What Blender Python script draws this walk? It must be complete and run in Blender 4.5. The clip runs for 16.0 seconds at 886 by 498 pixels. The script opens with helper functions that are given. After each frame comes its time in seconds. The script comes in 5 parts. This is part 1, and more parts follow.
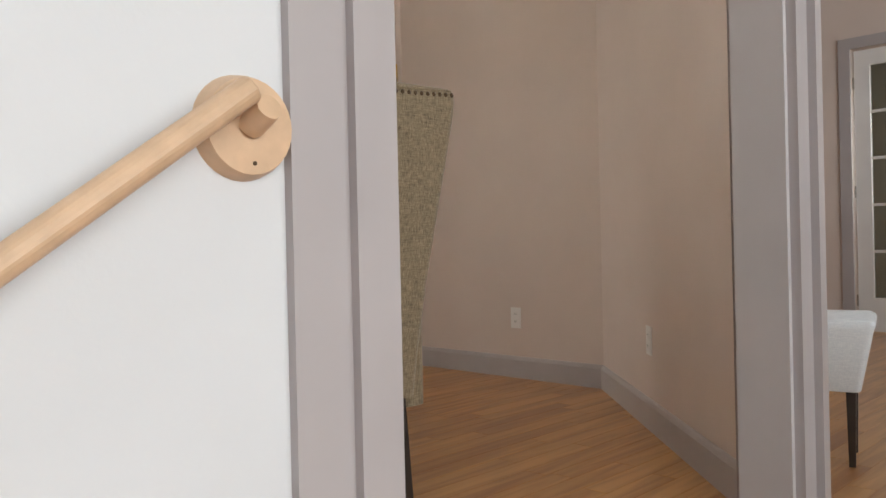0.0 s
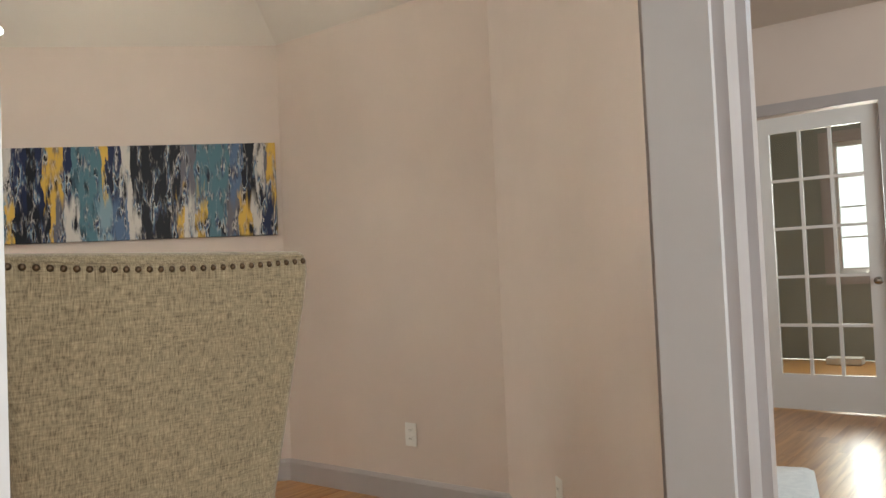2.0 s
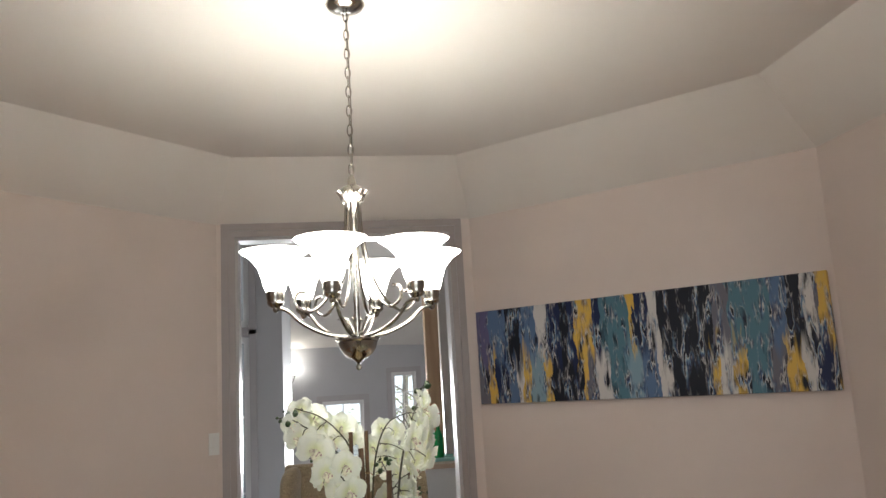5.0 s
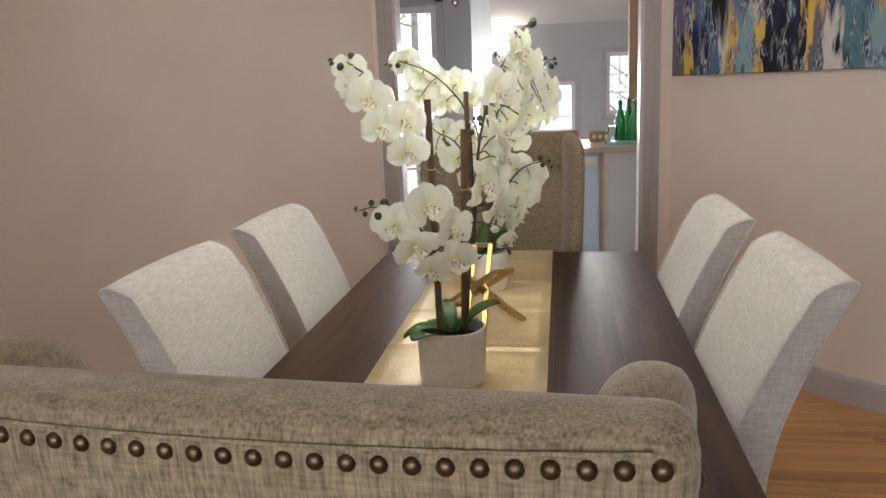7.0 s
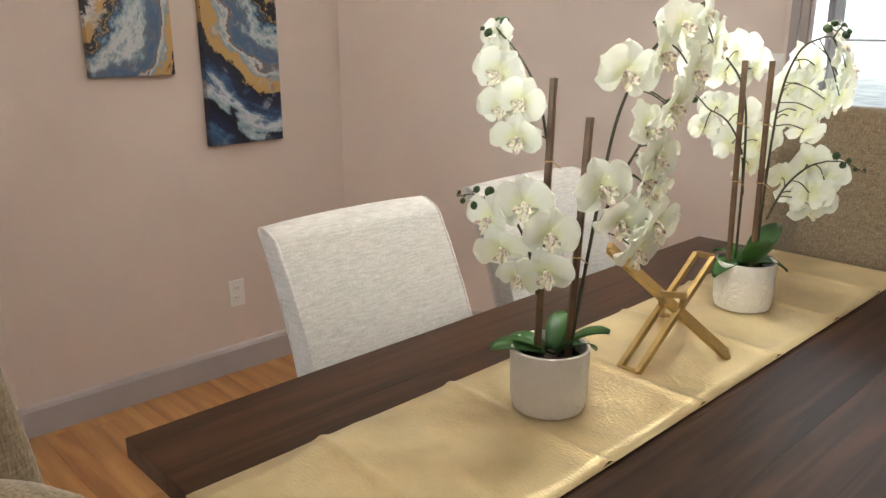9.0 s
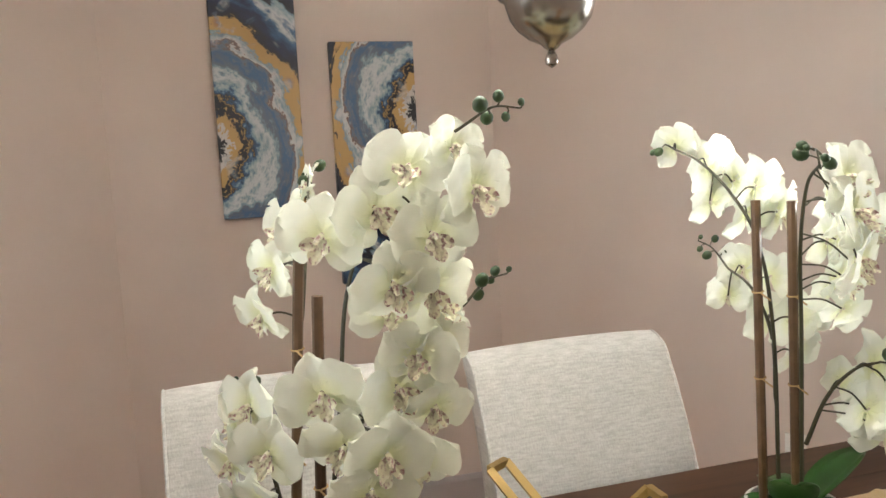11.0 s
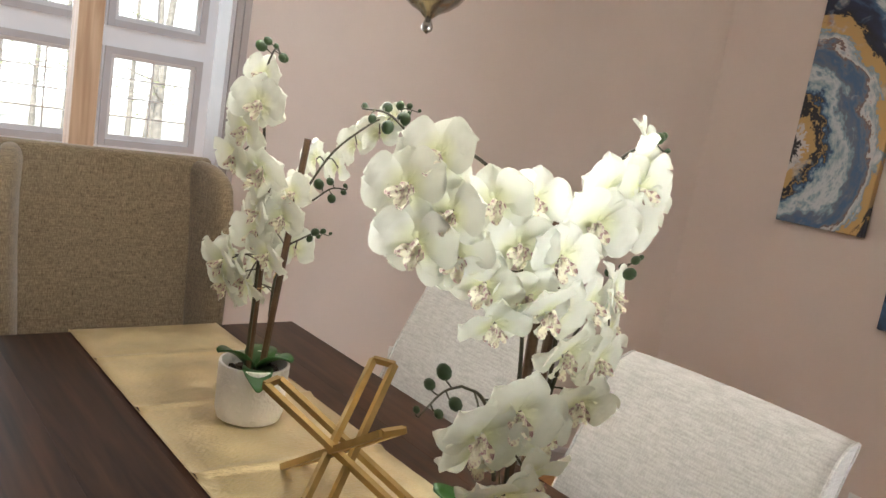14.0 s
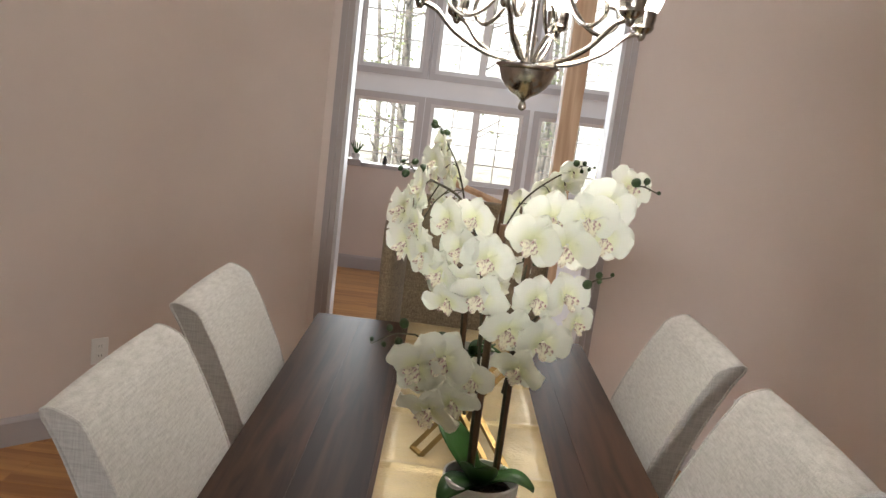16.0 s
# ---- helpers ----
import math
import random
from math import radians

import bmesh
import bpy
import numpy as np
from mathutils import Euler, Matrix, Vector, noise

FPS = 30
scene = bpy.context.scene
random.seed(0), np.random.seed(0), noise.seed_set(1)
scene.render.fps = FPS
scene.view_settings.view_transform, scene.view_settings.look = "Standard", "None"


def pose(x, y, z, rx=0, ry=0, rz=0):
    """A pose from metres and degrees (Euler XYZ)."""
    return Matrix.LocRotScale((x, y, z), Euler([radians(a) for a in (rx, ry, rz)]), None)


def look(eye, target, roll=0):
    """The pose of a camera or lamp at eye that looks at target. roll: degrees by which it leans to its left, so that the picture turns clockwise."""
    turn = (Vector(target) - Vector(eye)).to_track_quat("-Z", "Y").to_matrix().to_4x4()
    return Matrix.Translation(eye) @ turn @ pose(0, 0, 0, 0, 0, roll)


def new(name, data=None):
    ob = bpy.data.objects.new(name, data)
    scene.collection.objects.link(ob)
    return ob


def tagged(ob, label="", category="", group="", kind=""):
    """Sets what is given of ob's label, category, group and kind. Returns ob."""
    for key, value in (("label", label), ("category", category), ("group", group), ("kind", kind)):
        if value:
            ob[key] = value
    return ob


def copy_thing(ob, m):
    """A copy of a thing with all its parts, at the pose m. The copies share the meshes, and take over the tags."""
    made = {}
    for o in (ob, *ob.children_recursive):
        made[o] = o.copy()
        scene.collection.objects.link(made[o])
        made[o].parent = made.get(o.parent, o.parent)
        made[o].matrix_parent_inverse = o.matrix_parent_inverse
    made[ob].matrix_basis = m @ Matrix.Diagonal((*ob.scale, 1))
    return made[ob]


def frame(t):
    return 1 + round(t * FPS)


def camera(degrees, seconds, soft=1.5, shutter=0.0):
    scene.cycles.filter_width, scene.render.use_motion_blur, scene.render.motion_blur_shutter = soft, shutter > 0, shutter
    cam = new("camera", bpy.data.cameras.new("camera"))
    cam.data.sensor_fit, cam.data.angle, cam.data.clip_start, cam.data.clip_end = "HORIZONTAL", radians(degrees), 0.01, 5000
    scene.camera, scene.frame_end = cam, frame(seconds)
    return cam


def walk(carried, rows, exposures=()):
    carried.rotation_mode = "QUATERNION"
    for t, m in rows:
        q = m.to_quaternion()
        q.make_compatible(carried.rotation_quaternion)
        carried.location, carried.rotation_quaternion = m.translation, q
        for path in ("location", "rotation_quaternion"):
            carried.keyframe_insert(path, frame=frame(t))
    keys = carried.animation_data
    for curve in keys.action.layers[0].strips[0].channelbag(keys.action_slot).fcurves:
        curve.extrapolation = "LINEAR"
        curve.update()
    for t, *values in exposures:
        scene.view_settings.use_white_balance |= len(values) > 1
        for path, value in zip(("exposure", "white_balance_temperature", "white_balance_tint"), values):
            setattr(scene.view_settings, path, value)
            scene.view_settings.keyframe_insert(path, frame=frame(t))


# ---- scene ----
cam = camera(59.0, 16.0)
PATH = [
    (0, (-1.328, -2.975, 0.742), (0.095, -1.569, 0.737), -1.3),
    (0.5, (-1.191, -2.936, 0.848), (0.308, -1.613, 0.881), -1.7),
    (1, (-1.073, -2.821, 0.914), (0.482, -1.564, 0.966), -2.0),
    (1.5, (-0.978, -2.719, 1.047), (0.615, -1.511, 1.091), -2.3),
    (2, (-0.895, -2.732, 1.117), (0.685, -1.506, 1.185), -2.5),
    (2.5, (-0.765, -2.734, 1.244), (0.707, -1.382, 1.327), -1.3),
    (3, (-0.677, -2.685, 1.311), (0.704, -1.242, 1.405), -0.9),
    (3.5, (-0.524, -2.584, 1.414), (0.66, -0.982, 1.592), -0.4),
    (4, (-0.477, -2.53, 1.49), (0.502, -0.818, 1.819), -2.5),
    (4.2, (-0.396, -2.518, 1.524), (0.439, -0.742, 1.905), -3.3),
    (6.3, (0.0, -2.122, 1.441), (-0.125, -0.126, 1.452), -1.4),
    (6.5, (0.053, -2.064, 1.428), (-0.096, -0.071, 1.348), -1.3),
    (7, (0.181, -1.904, 1.384), (-0.118, 0.031, 0.977), -2.2),
    (7.5, (0.275, -1.782, 1.392), (-0.151, 0.069, 0.766), -1.1),
    (8, (0.388, -1.617, 1.416), (-0.236, 0.162, 0.748), -0.4),
    (8.5, (0.586, -1.505, 1.424), (-0.452, 0.072, 0.764), -0.0),
    (9, (0.774, -1.384, 1.445), (-0.621, -0.061, 0.896), -0.1),
    (9.5, (0.851, -1.179, 1.462), (-0.71, 0.029, 1.141), -0.4),
    (9.7, (0.877, -1.083, 1.472), (-0.719, 0.097, 1.226), -0.7),
    (11.8, (0.989, 0.02, 1.444), (-0.987, -0.029, 1.14), -0.4),
    (12, (1.024, 0.13, 1.448), (-0.94, -0.077, 1.13), 1.0),
    (12.5, (1.039, 0.39, 1.448), (-0.864, -0.105, 1.079), 3.6),
    (13, (0.933, 0.577, 1.453), (-0.876, -0.199, 1.096), 4.8),
    (13.5, (0.825, 0.792, 1.444), (-0.749, -0.399, 1.122), 5.8),
    (14, (0.698, 1.069, 1.453), (-0.586, -0.427, 1.114), 9.5),
    (14.5, (0.516, 1.243, 1.446), (-0.439, -0.491, 1.166), 11.0),
    (15, (0.334, 1.425, 1.446), (-0.347, -0.434, 1.164), 9.1),
    (15.5, (0.161, 1.619, 1.502), (-0.094, -0.331, 1.138), 10.0),
    (16, (0.078, 1.813, 1.571), (0.065, -0.152, 1.201), 7.1),
]
walk(cam, [(t, look(eye, target, roll)) for t, eye, target, roll in PATH], [(0.0, 0.7, 6900, 8), (1.0, 0.95, 6900, 5), (1.5, 0.92, 7200, 6), (2.0, 1.05, 7000, 3), (2.5, 1.22, 6600, 1), (3.5, 0.86, 6700, 5), (4.2, 0.52, 6350, 5), (6.3, 0.65, 6700, 10), (7.5, 1.05, 6600, 8), (8.0, 1.12, 6600, 7), (9.2, 1.4, 6500, 6), (13.0, 1.22, 6500, 6), (14.0, 1.12, 6500, 8), (14.6, 0.80, 6700, 9), (16.0, 0.68, 6700, 10)])

# ---- light ----
world = bpy.data.worlds.new("sky")
scene.world = world
world.use_nodes = True
wn = world.node_tree.nodes
sky = wn.new("ShaderNodeTexSky")
sky.sky_type = "NISHITA"
sky.sun_disc = False
sky.sun_elevation, sky.sun_rotation = radians(38), radians(150)
wn["Background"].inputs["Strength"].default_value = 0.15
world.node_tree.links.new(sky.outputs[0], wn["Background"].inputs["Color"])


def lamp(name, kind, m, power, colour=(1, 1, 1), **size):
    data = bpy.data.lights.new(name, kind)
    data.energy, data.color = power, colour
    if kind == "AREA":
        data.shape, data.size, data.size_y = "RECTANGLE", size["w"], size["h"]
        data.spread = radians(size.get("spread", 180))
    elif kind == "SUN":
        data.angle = radians(size["angle"])
    else:
        data.shadow_soft_size = size["r"]
    ob = new(name, data)
    ob.matrix_world = m
    return ob


lamp("sun", "SUN", look((0, 0, 20), (-6, -13, 5)), 5.0, (1, 0.95, 0.88), angle=2.0)
lamp("window_light_south", "AREA", look((-1.8, -9.35, 2.0), (-1.6, 0, 1.6)), 330, (0.88, 0.94, 1.0), w=8.0, h=3.2)
lamp("window_light_north", "AREA", look((-1.13, 4.45, 1.3), (-0.3, 0, 1.1)), 22, (0.94, 0.97, 1.0), w=0.7, h=2.2)
lamp("window_light_kitchen", "AREA", look((0.4, 8.9, 1.1), (-0.4, 0, 0.6)), 50, (0.95, 0.97, 1.0), w=1.6, h=1.0, spread=80)
lamp("window_light_east", "AREA", look((8.5, -1.23, 1.67), (3, -2.2, 0.5)), 25, (1, 0.98, 0.95), w=0.8, h=1.4)


# ---- materials ----
def mat(name, colour, rough=0.6, metal=0.0, noise_scale=0.0, vary=0.1, bump=0.0, bump_scale=0.0, spec=0.5, emit=0.0, emit_colour=None):
    m = bpy.data.materials.new(name)
    m.use_nodes = True
    nt = m.node_tree
    b = nt.nodes["Principled BSDF"]
    b.inputs["Base Color"].default_value = (*colour, 1)
    b.inputs["Roughness"].default_value = rough
    b.inputs["Metallic"].default_value = metal
    b.inputs["Specular IOR Level"].default_value = spec
    if emit:
        b.inputs["Emission Color"].default_value = (*(emit_colour or colour), 1)
        b.inputs["Emission Strength"].default_value = emit
    co = nt.nodes.new("ShaderNodeTexCoord")
    if noise_scale:
        n = nt.nodes.new("ShaderNodeTexNoise")
        n.inputs["Scale"].default_value, n.inputs["Detail"].default_value = noise_scale, 6
        nt.links.new(co.outputs["Object"], n.inputs["Vector"])
        ramp = nt.nodes.new("ShaderNodeValToRGB")
        ramp.color_ramp.elements[0].position, ramp.color_ramp.elements[1].position = 0.3, 0.7
        ramp.color_ramp.elements[0].color = (*[c * (1 - vary) for c in colour], 1)
        ramp.color_ramp.elements[1].color = (*[min(1, c * (1 + vary)) for c in colour], 1)
        nt.links.new(n.outputs["Fac"], ramp.inputs["Fac"])
        nt.links.new(ramp.outputs["Color"], b.inputs["Base Color"])
    if bump:
        n2 = nt.nodes.new("ShaderNodeTexNoise")
        n2.inputs["Scale"].default_value, n2.inputs["Detail"].default_value = bump_scale, 4
        nt.links.new(co.outputs["Object"], n2.inputs["Vector"])
        bp = nt.nodes.new("ShaderNodeBump")
        bp.inputs["Strength"].default_value, bp.inputs["Distance"].default_value = bump, 0.002
        nt.links.new(n2.outputs["Fac"], bp.inputs["Height"])
        nt.links.new(bp.outputs["Normal"], b.inputs["Normal"])
    return m


M_WALL = mat("taupe_paint", (0.64, 0.545, 0.495), 0.55, noise_scale=2.5, vary=0.03, bump=0.12, bump_scale=160, spec=0.35)
M_STUDY = mat("sage_grey_paint", (0.30, 0.33, 0.31), 0.6, noise_scale=2, vary=0.03)
# one trim paint in three tones: daylight and shade are put into the colour
M_TRIM_LIT = mat("grey_trim_lit", (0.50, 0.48, 0.49), 0.4, noise_scale=4, vary=0.04)
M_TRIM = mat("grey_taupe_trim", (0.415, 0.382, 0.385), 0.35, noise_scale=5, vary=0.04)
M_TRIM_SHADED = mat("taupe_trim_shaded", (0.33, 0.288, 0.275), 0.4, noise_scale=5, vary=0.04)
M_CEIL = mat("ceiling_paint", (0.70, 0.65, 0.605), 0.7, noise_scale=2, vary=0.02, bump=0.1, bump_scale=120)
M_WHITE = mat("white_wall_paint", (0.64, 0.65, 0.67), 0.6, noise_scale=3, vary=0.03, bump=0.1, bump_scale=140)
M_DOOR = mat("white_gloss_paint", (0.72, 0.70, 0.69), 0.35, noise_scale=4, vary=0.03)
M_BLUEWALL = mat("pale_grey_paint", (0.84, 0.86, 0.89), 0.6, noise_scale=2, vary=0.03)
M_RAIL = mat("pale_pine", (0.62, 0.42, 0.27), 0.45, noise_scale=30, vary=0.12)
M_METAL = mat("brushed_nickel", (0.36, 0.335, 0.30), 0.22, 1.0, noise_scale=40, vary=0.08)
M_GOLD = mat("antique_gold", (0.42, 0.295, 0.12), 0.44, 1.0, noise_scale=30, vary=0.12)
M_BRONZE = mat("bronze_nail", (0.10, 0.065, 0.04), 0.35, 0.9, noise_scale=90, vary=0.3)
M_DARKLEG = mat("espresso_wood", (0.022, 0.014, 0.010), 0.35, noise_scale=20, vary=0.3)
M_PLATE = mat("white_plastic", (0.75, 0.74, 0.72), 0.4)
M_POT = mat("white_ceramic", (0.78, 0.76, 0.73), 0.3, bump=0.9, bump_scale=90)
M_POT.node_tree.nodes["Bump"].inputs["Distance"].default_value = 0.006
M_LEAF = mat("orchid_leaf", (0.026, 0.090, 0.016), 0.40, noise_scale=12, vary=0.35, spec=0.35)
M_STEM = mat("dark_stem", (0.045, 0.04, 0.018), 0.5, noise_scale=40, vary=0.3)
M_STAKE = mat("bamboo_stake", (0.11, 0.058, 0.027), 0.5, noise_scale=30, vary=0.3)
M_BUD = mat("green_bud", (0.022, 0.048, 0.009), 0.5, noise_scale=60, vary=0.4)
M_SOIL = mat("bark_chips", (0.03, 0.018, 0.01), 0.9, noise_scale=50, vary=0.6, bump=1.0, bump_scale=80)
M_RAFFIA = mat("raffia_tie", (0.45, 0.30, 0.14), 0.8)
M_TILE = mat("pale_tile", (0.55, 0.54, 0.54), 0.3, noise_scale=5, vary=0.06)
M_GREEN = mat("green_glass", (0.02, 0.30, 0.08), 0.08)
M_BLACK = mat("black_plastic", (0.02, 0.02, 0.02), 0.4)
M_BARK = mat("tree_bark", (0.27, 0.24, 0.21), 0.9, noise_scale=6, vary=0.4)
M_GROUND = mat("leaf_litter", (0.52, 0.49, 0.41), 0.95, noise_scale=0.8, vary=0.4)
M_FOLIAGE = mat("spring_leaves", (0.36, 0.40, 0.20), 0.7, noise_scale=3, vary=0.3)


def glass():
    m = bpy.data.materials.new("window_glass")
    m.use_nodes = True
    nt = m.node_tree
    out = nt.nodes["Material Output"]
    nt.nodes.remove(nt.nodes["Principled BSDF"])
    t, g, mix, f = (nt.nodes.new(k) for k in ("ShaderNodeBsdfTransparent", "ShaderNodeBsdfGlossy", "ShaderNodeMixShader", "ShaderNodeFresnel"))
    t.inputs["Color"].default_value = (0.93, 0.95, 0.95, 1)
    g.inputs["Roughness"].default_value = 0.02
    f.inputs["IOR"].default_value = 1.45
    nt.links.new(f.outputs[0], mix.inputs[0])
    nt.links.new(t.outputs[0], mix.inputs[1])
    nt.links.new(g.outputs[0], mix.inputs[2])
    nt.links.new(mix.outputs[0], out.inputs["Surface"])
    return m


M_GLASS = glass()


def wood(name, dark, light, along, scale, rough, stretch=14.0, spec=0.5, island=False):
    """Wood grain drawn along one axis of the object, varied from board to board."""
    m = bpy.data.materials.new(name)
    m.use_nodes = True
    nt = m.node_tree
    b = nt.nodes["Principled BSDF"]
    b.inputs["Roughness"].default_value = rough
    b.inputs["Specular IOR Level"].default_value = spec
    co, mp, info = (nt.nodes.new(k) for k in ("ShaderNodeTexCoord", "ShaderNodeMapping", "ShaderNodeNewGeometry" if island else "ShaderNodeObjectInfo"))
    chance = info.outputs["Random Per Island" if island else "Random"]
    s = [scale] * 3
    s[along] = scale / stretch
    mp.inputs["Scale"].default_value = s
    off = nt.nodes.new("ShaderNodeMath")
    off.operation, off.inputs[1].default_value = "MULTIPLY", 37.0
    nt.links.new(chance, off.inputs[0])
    nt.links.new(off.outputs[0], mp.inputs["Location"])
    nt.links.new(co.outputs["Object"], mp.inputs["Vector"])
    n, n2 = nt.nodes.new("ShaderNodeTexNoise"), nt.nodes.new("ShaderNodeTexNoise")
    n.inputs["Scale"].default_value, n.inputs["Detail"].default_value, n.inputs["Distortion"].default_value = 1.0, 8, 0.8
    n2.inputs["Scale"].default_value, n2.inputs["Detail"].default_value = 0.25, 2
    nt.links.new(mp.outputs[0], n.inputs["Vector"])
    nt.links.new(mp.outputs[0], n2.inputs["Vector"])
    add = nt.nodes.new("ShaderNodeMath")
    add.operation = "ADD"
    nt.links.new(n.outputs["Fac"], add.inputs[0])
    rnd = nt.nodes.new("ShaderNodeMath")
    rnd.operation, rnd.inputs[1].default_value = "MULTIPLY_ADD", 0.22
    rnd.inputs[2].default_value = -0.11
    nt.links.new(chance, rnd.inputs[0])
    nt.links.new(rnd.outputs[0], add.inputs[1])
    ramp = nt.nodes.new("ShaderNodeValToRGB")
    ramp.color_ramp.elements[0].position, ramp.color_ramp.elements[1].position = 0.3, 0.68
    ramp.color_ramp.elements[0].color, ramp.color_ramp.elements[1].color = (*dark, 1), (*light, 1)
    nt.links.new(add.outputs[0], ramp.inputs["Fac"])
    nt.links.new(ramp.outputs[0], b.inputs["Base Color"])
    bp = nt.nodes.new("ShaderNodeBump")
    bp.inputs["Strength"].default_value, bp.inputs["Distance"].default_value = 0.25, 0.001
    nt.links.new(n.outputs["Fac"], bp.inputs["Height"])
    nt.links.new(bp.outputs["Normal"], b.inputs["Normal"])
    return m


M_FLOOR = wood("honey_oak", (0.33, 0.145, 0.048), (0.56, 0.295, 0.108), 0, 22, 0.28)
M_FLOOR_FAR = wood("honey_oak_joined", (0.33, 0.145, 0.048), (0.56, 0.295, 0.108), 0, 22, 0.28, island=True)
M_TABLE = wood("espresso_plank", (0.015, 0.0065, 0.0036), (0.064, 0.029, 0.0145), 1, 26, 0.42, spec=0.2)
M_POST = wood("pale_post", (0.42, 0.24, 0.13), (0.66, 0.45, 0.28), 2, 16, 0.6)


def fabric(name, dark, light, scale, rough=0.9, coarse=0.5, upright=0.5):
    """Woven cloth: crossed threads, slubs and a relief."""
    m = bpy.data.materials.new(name)
    m.use_nodes = True
    nt = m.node_tree
    b = nt.nodes["Principled BSDF"]
    b.inputs["Roughness"].default_value = rough
    b.inputs["Specular IOR Level"].default_value = 0.2
    b.inputs["Sheen Weight"].default_value = 0.25
    co = nt.nodes.new("ShaderNodeTexCoord")
    noises = []
    for sc in ((scale * 5, scale * 5, scale * 0.4), (scale * 0.5, scale * 0.5, scale * 4)):
        mp, n = nt.nodes.new("ShaderNodeMapping"), nt.nodes.new("ShaderNodeTexNoise")
        mp.inputs["Scale"].default_value = sc
        n.inputs["Scale"].default_value, n.inputs["Detail"].default_value = 1.0, 3
        nt.links.new(co.outputs["Object"], mp.inputs["Vector"])
        nt.links.new(mp.outputs[0], n.inputs["Vector"])
        noises.append(n)
    mx = nt.nodes.new("ShaderNodeMath")
    mx.operation, mx.inputs[1].default_value = "MULTIPLY", upright
    nt.links.new(noises[0].outputs["Fac"], mx.inputs[0])
    half = nt.nodes.new("ShaderNodeMath")
    half.operation, half.inputs[1].default_value = "MULTIPLY_ADD", 1 - upright
    nt.links.new(noises[1].outputs["Fac"], half.inputs[0])
    nt.links.new(mx.outputs[0], half.inputs[2])
    ramp = nt.nodes.new("ShaderNodeValToRGB")
    ramp.color_ramp.elements[0].position, ramp.color_ramp.elements[1].position = 0.5 - coarse * 0.3, 0.5 + coarse * 0.3
    ramp.color_ramp.elements[0].color, ramp.color_ramp.elements[1].color = (*dark, 1), (*light, 1)
    nt.links.new(half.outputs[0], ramp.inputs["Fac"])
    nt.links.new(ramp.outputs[0], b.inputs["Base Color"])
    bp = nt.nodes.new("ShaderNodeBump")
    bp.inputs["Strength"].default_value, bp.inputs["Distance"].default_value = 0.5, 0.0015
    nt.links.new(half.outputs[0], bp.inputs["Height"])
    nt.links.new(bp.outputs["Normal"], b.inputs["Normal"])
    return m


M_LINEN = fabric("oatmeal_linen", (0.37, 0.353, 0.328), (0.56, 0.54, 0.51), 64, coarse=0.58, upright=0.46)
M_BURLAP = fabric("brown_burlap", (0.105, 0.077, 0.046), (0.315, 0.247, 0.162), 84, coarse=0.55, upright=0.62)
M_PALECHAIR = fabric("pale_blue_linen", (0.60, 0.64, 0.68), (0.75, 0.78, 0.80), 90)


# ---- mesh helpers ----
def box(bm, x0, x1, y0, y1, z0, z1):
    v = [bm.verts.new(p) for p in ((x0, y0, z0), (x1, y0, z0), (x1, y1, z0), (x0, y1, z0), (x0, y0, z1), (x1, y0, z1), (x1, y1, z1), (x0, y1, z1))]
    for f in ((0, 3, 2, 1), (4, 5, 6, 7), (0, 1, 5, 4), (1, 2, 6, 5), (2, 3, 7, 6), (3, 0, 4, 7)):
        bm.faces.new([v[i] for i in f])
    return bm


def prism(bm, poly, z0, z1):
    a = [bm.verts.new((x, y, z0)) for x, y in poly]
    b = [bm.verts.new((x, y, z1)) for x, y in poly]
    bm.faces.new(a[::-1])
    bm.faces.new(b)
    n = len(poly)
    for i in range(n):
        bm.faces.new((a[i], a[(i + 1) % n], b[(i + 1) % n], b[i]))
    return bm


def lathe(bm, profile, seg=24, at=(0, 0, 0)):
    rings = []
    for r, z in profile:
        rings.append([bm.verts.new((at[0] + r * math.cos(2 * math.pi * k / seg), at[1] + r * math.sin(2 * math.pi * k / seg), at[2] + z)) for k in range(seg)])
    for a, b in zip(rings, rings[1:]):
        for k in range(seg):
            bm.faces.new((a[k], a[(k + 1) % seg], b[(k + 1) % seg], b[k]))
    bm.faces.new(rings[0][::-1])
    bm.faces.new(rings[-1])
    return bm


def tube(bm, pts, r, seg=8, r1=None):
    """A round rod along points; its radius goes from r to r1."""
    pts = [Vector(p) for p in pts]
    rings, side = [], None
    for i, p in enumerate(pts):
        d = (pts[min(i + 1, len(pts) - 1)] - pts[max(i - 1, 0)]).normalized()
        if side is None:
            side = d.orthogonal().normalized()
        side = (side - d * side.dot(d)).normalized()
        up = d.cross(side)
        rr = r if r1 is None else r + (r1 - r) * i / max(1, len(pts) - 1)
        rings.append([bm.verts.new(p + rr * (math.cos(2 * math.pi * k / seg) * side + math.sin(2 * math.pi * k / seg) * up)) for k in range(seg)])
    for a, b in zip(rings, rings[1:]):
        for k in range(seg):
            bm.faces.new((a[k], a[(k + 1) % seg], b[(k + 1) % seg], b[k]))
    bm.faces.new(rings[0][::-1])
    bm.faces.new(rings[-1])
    return bm


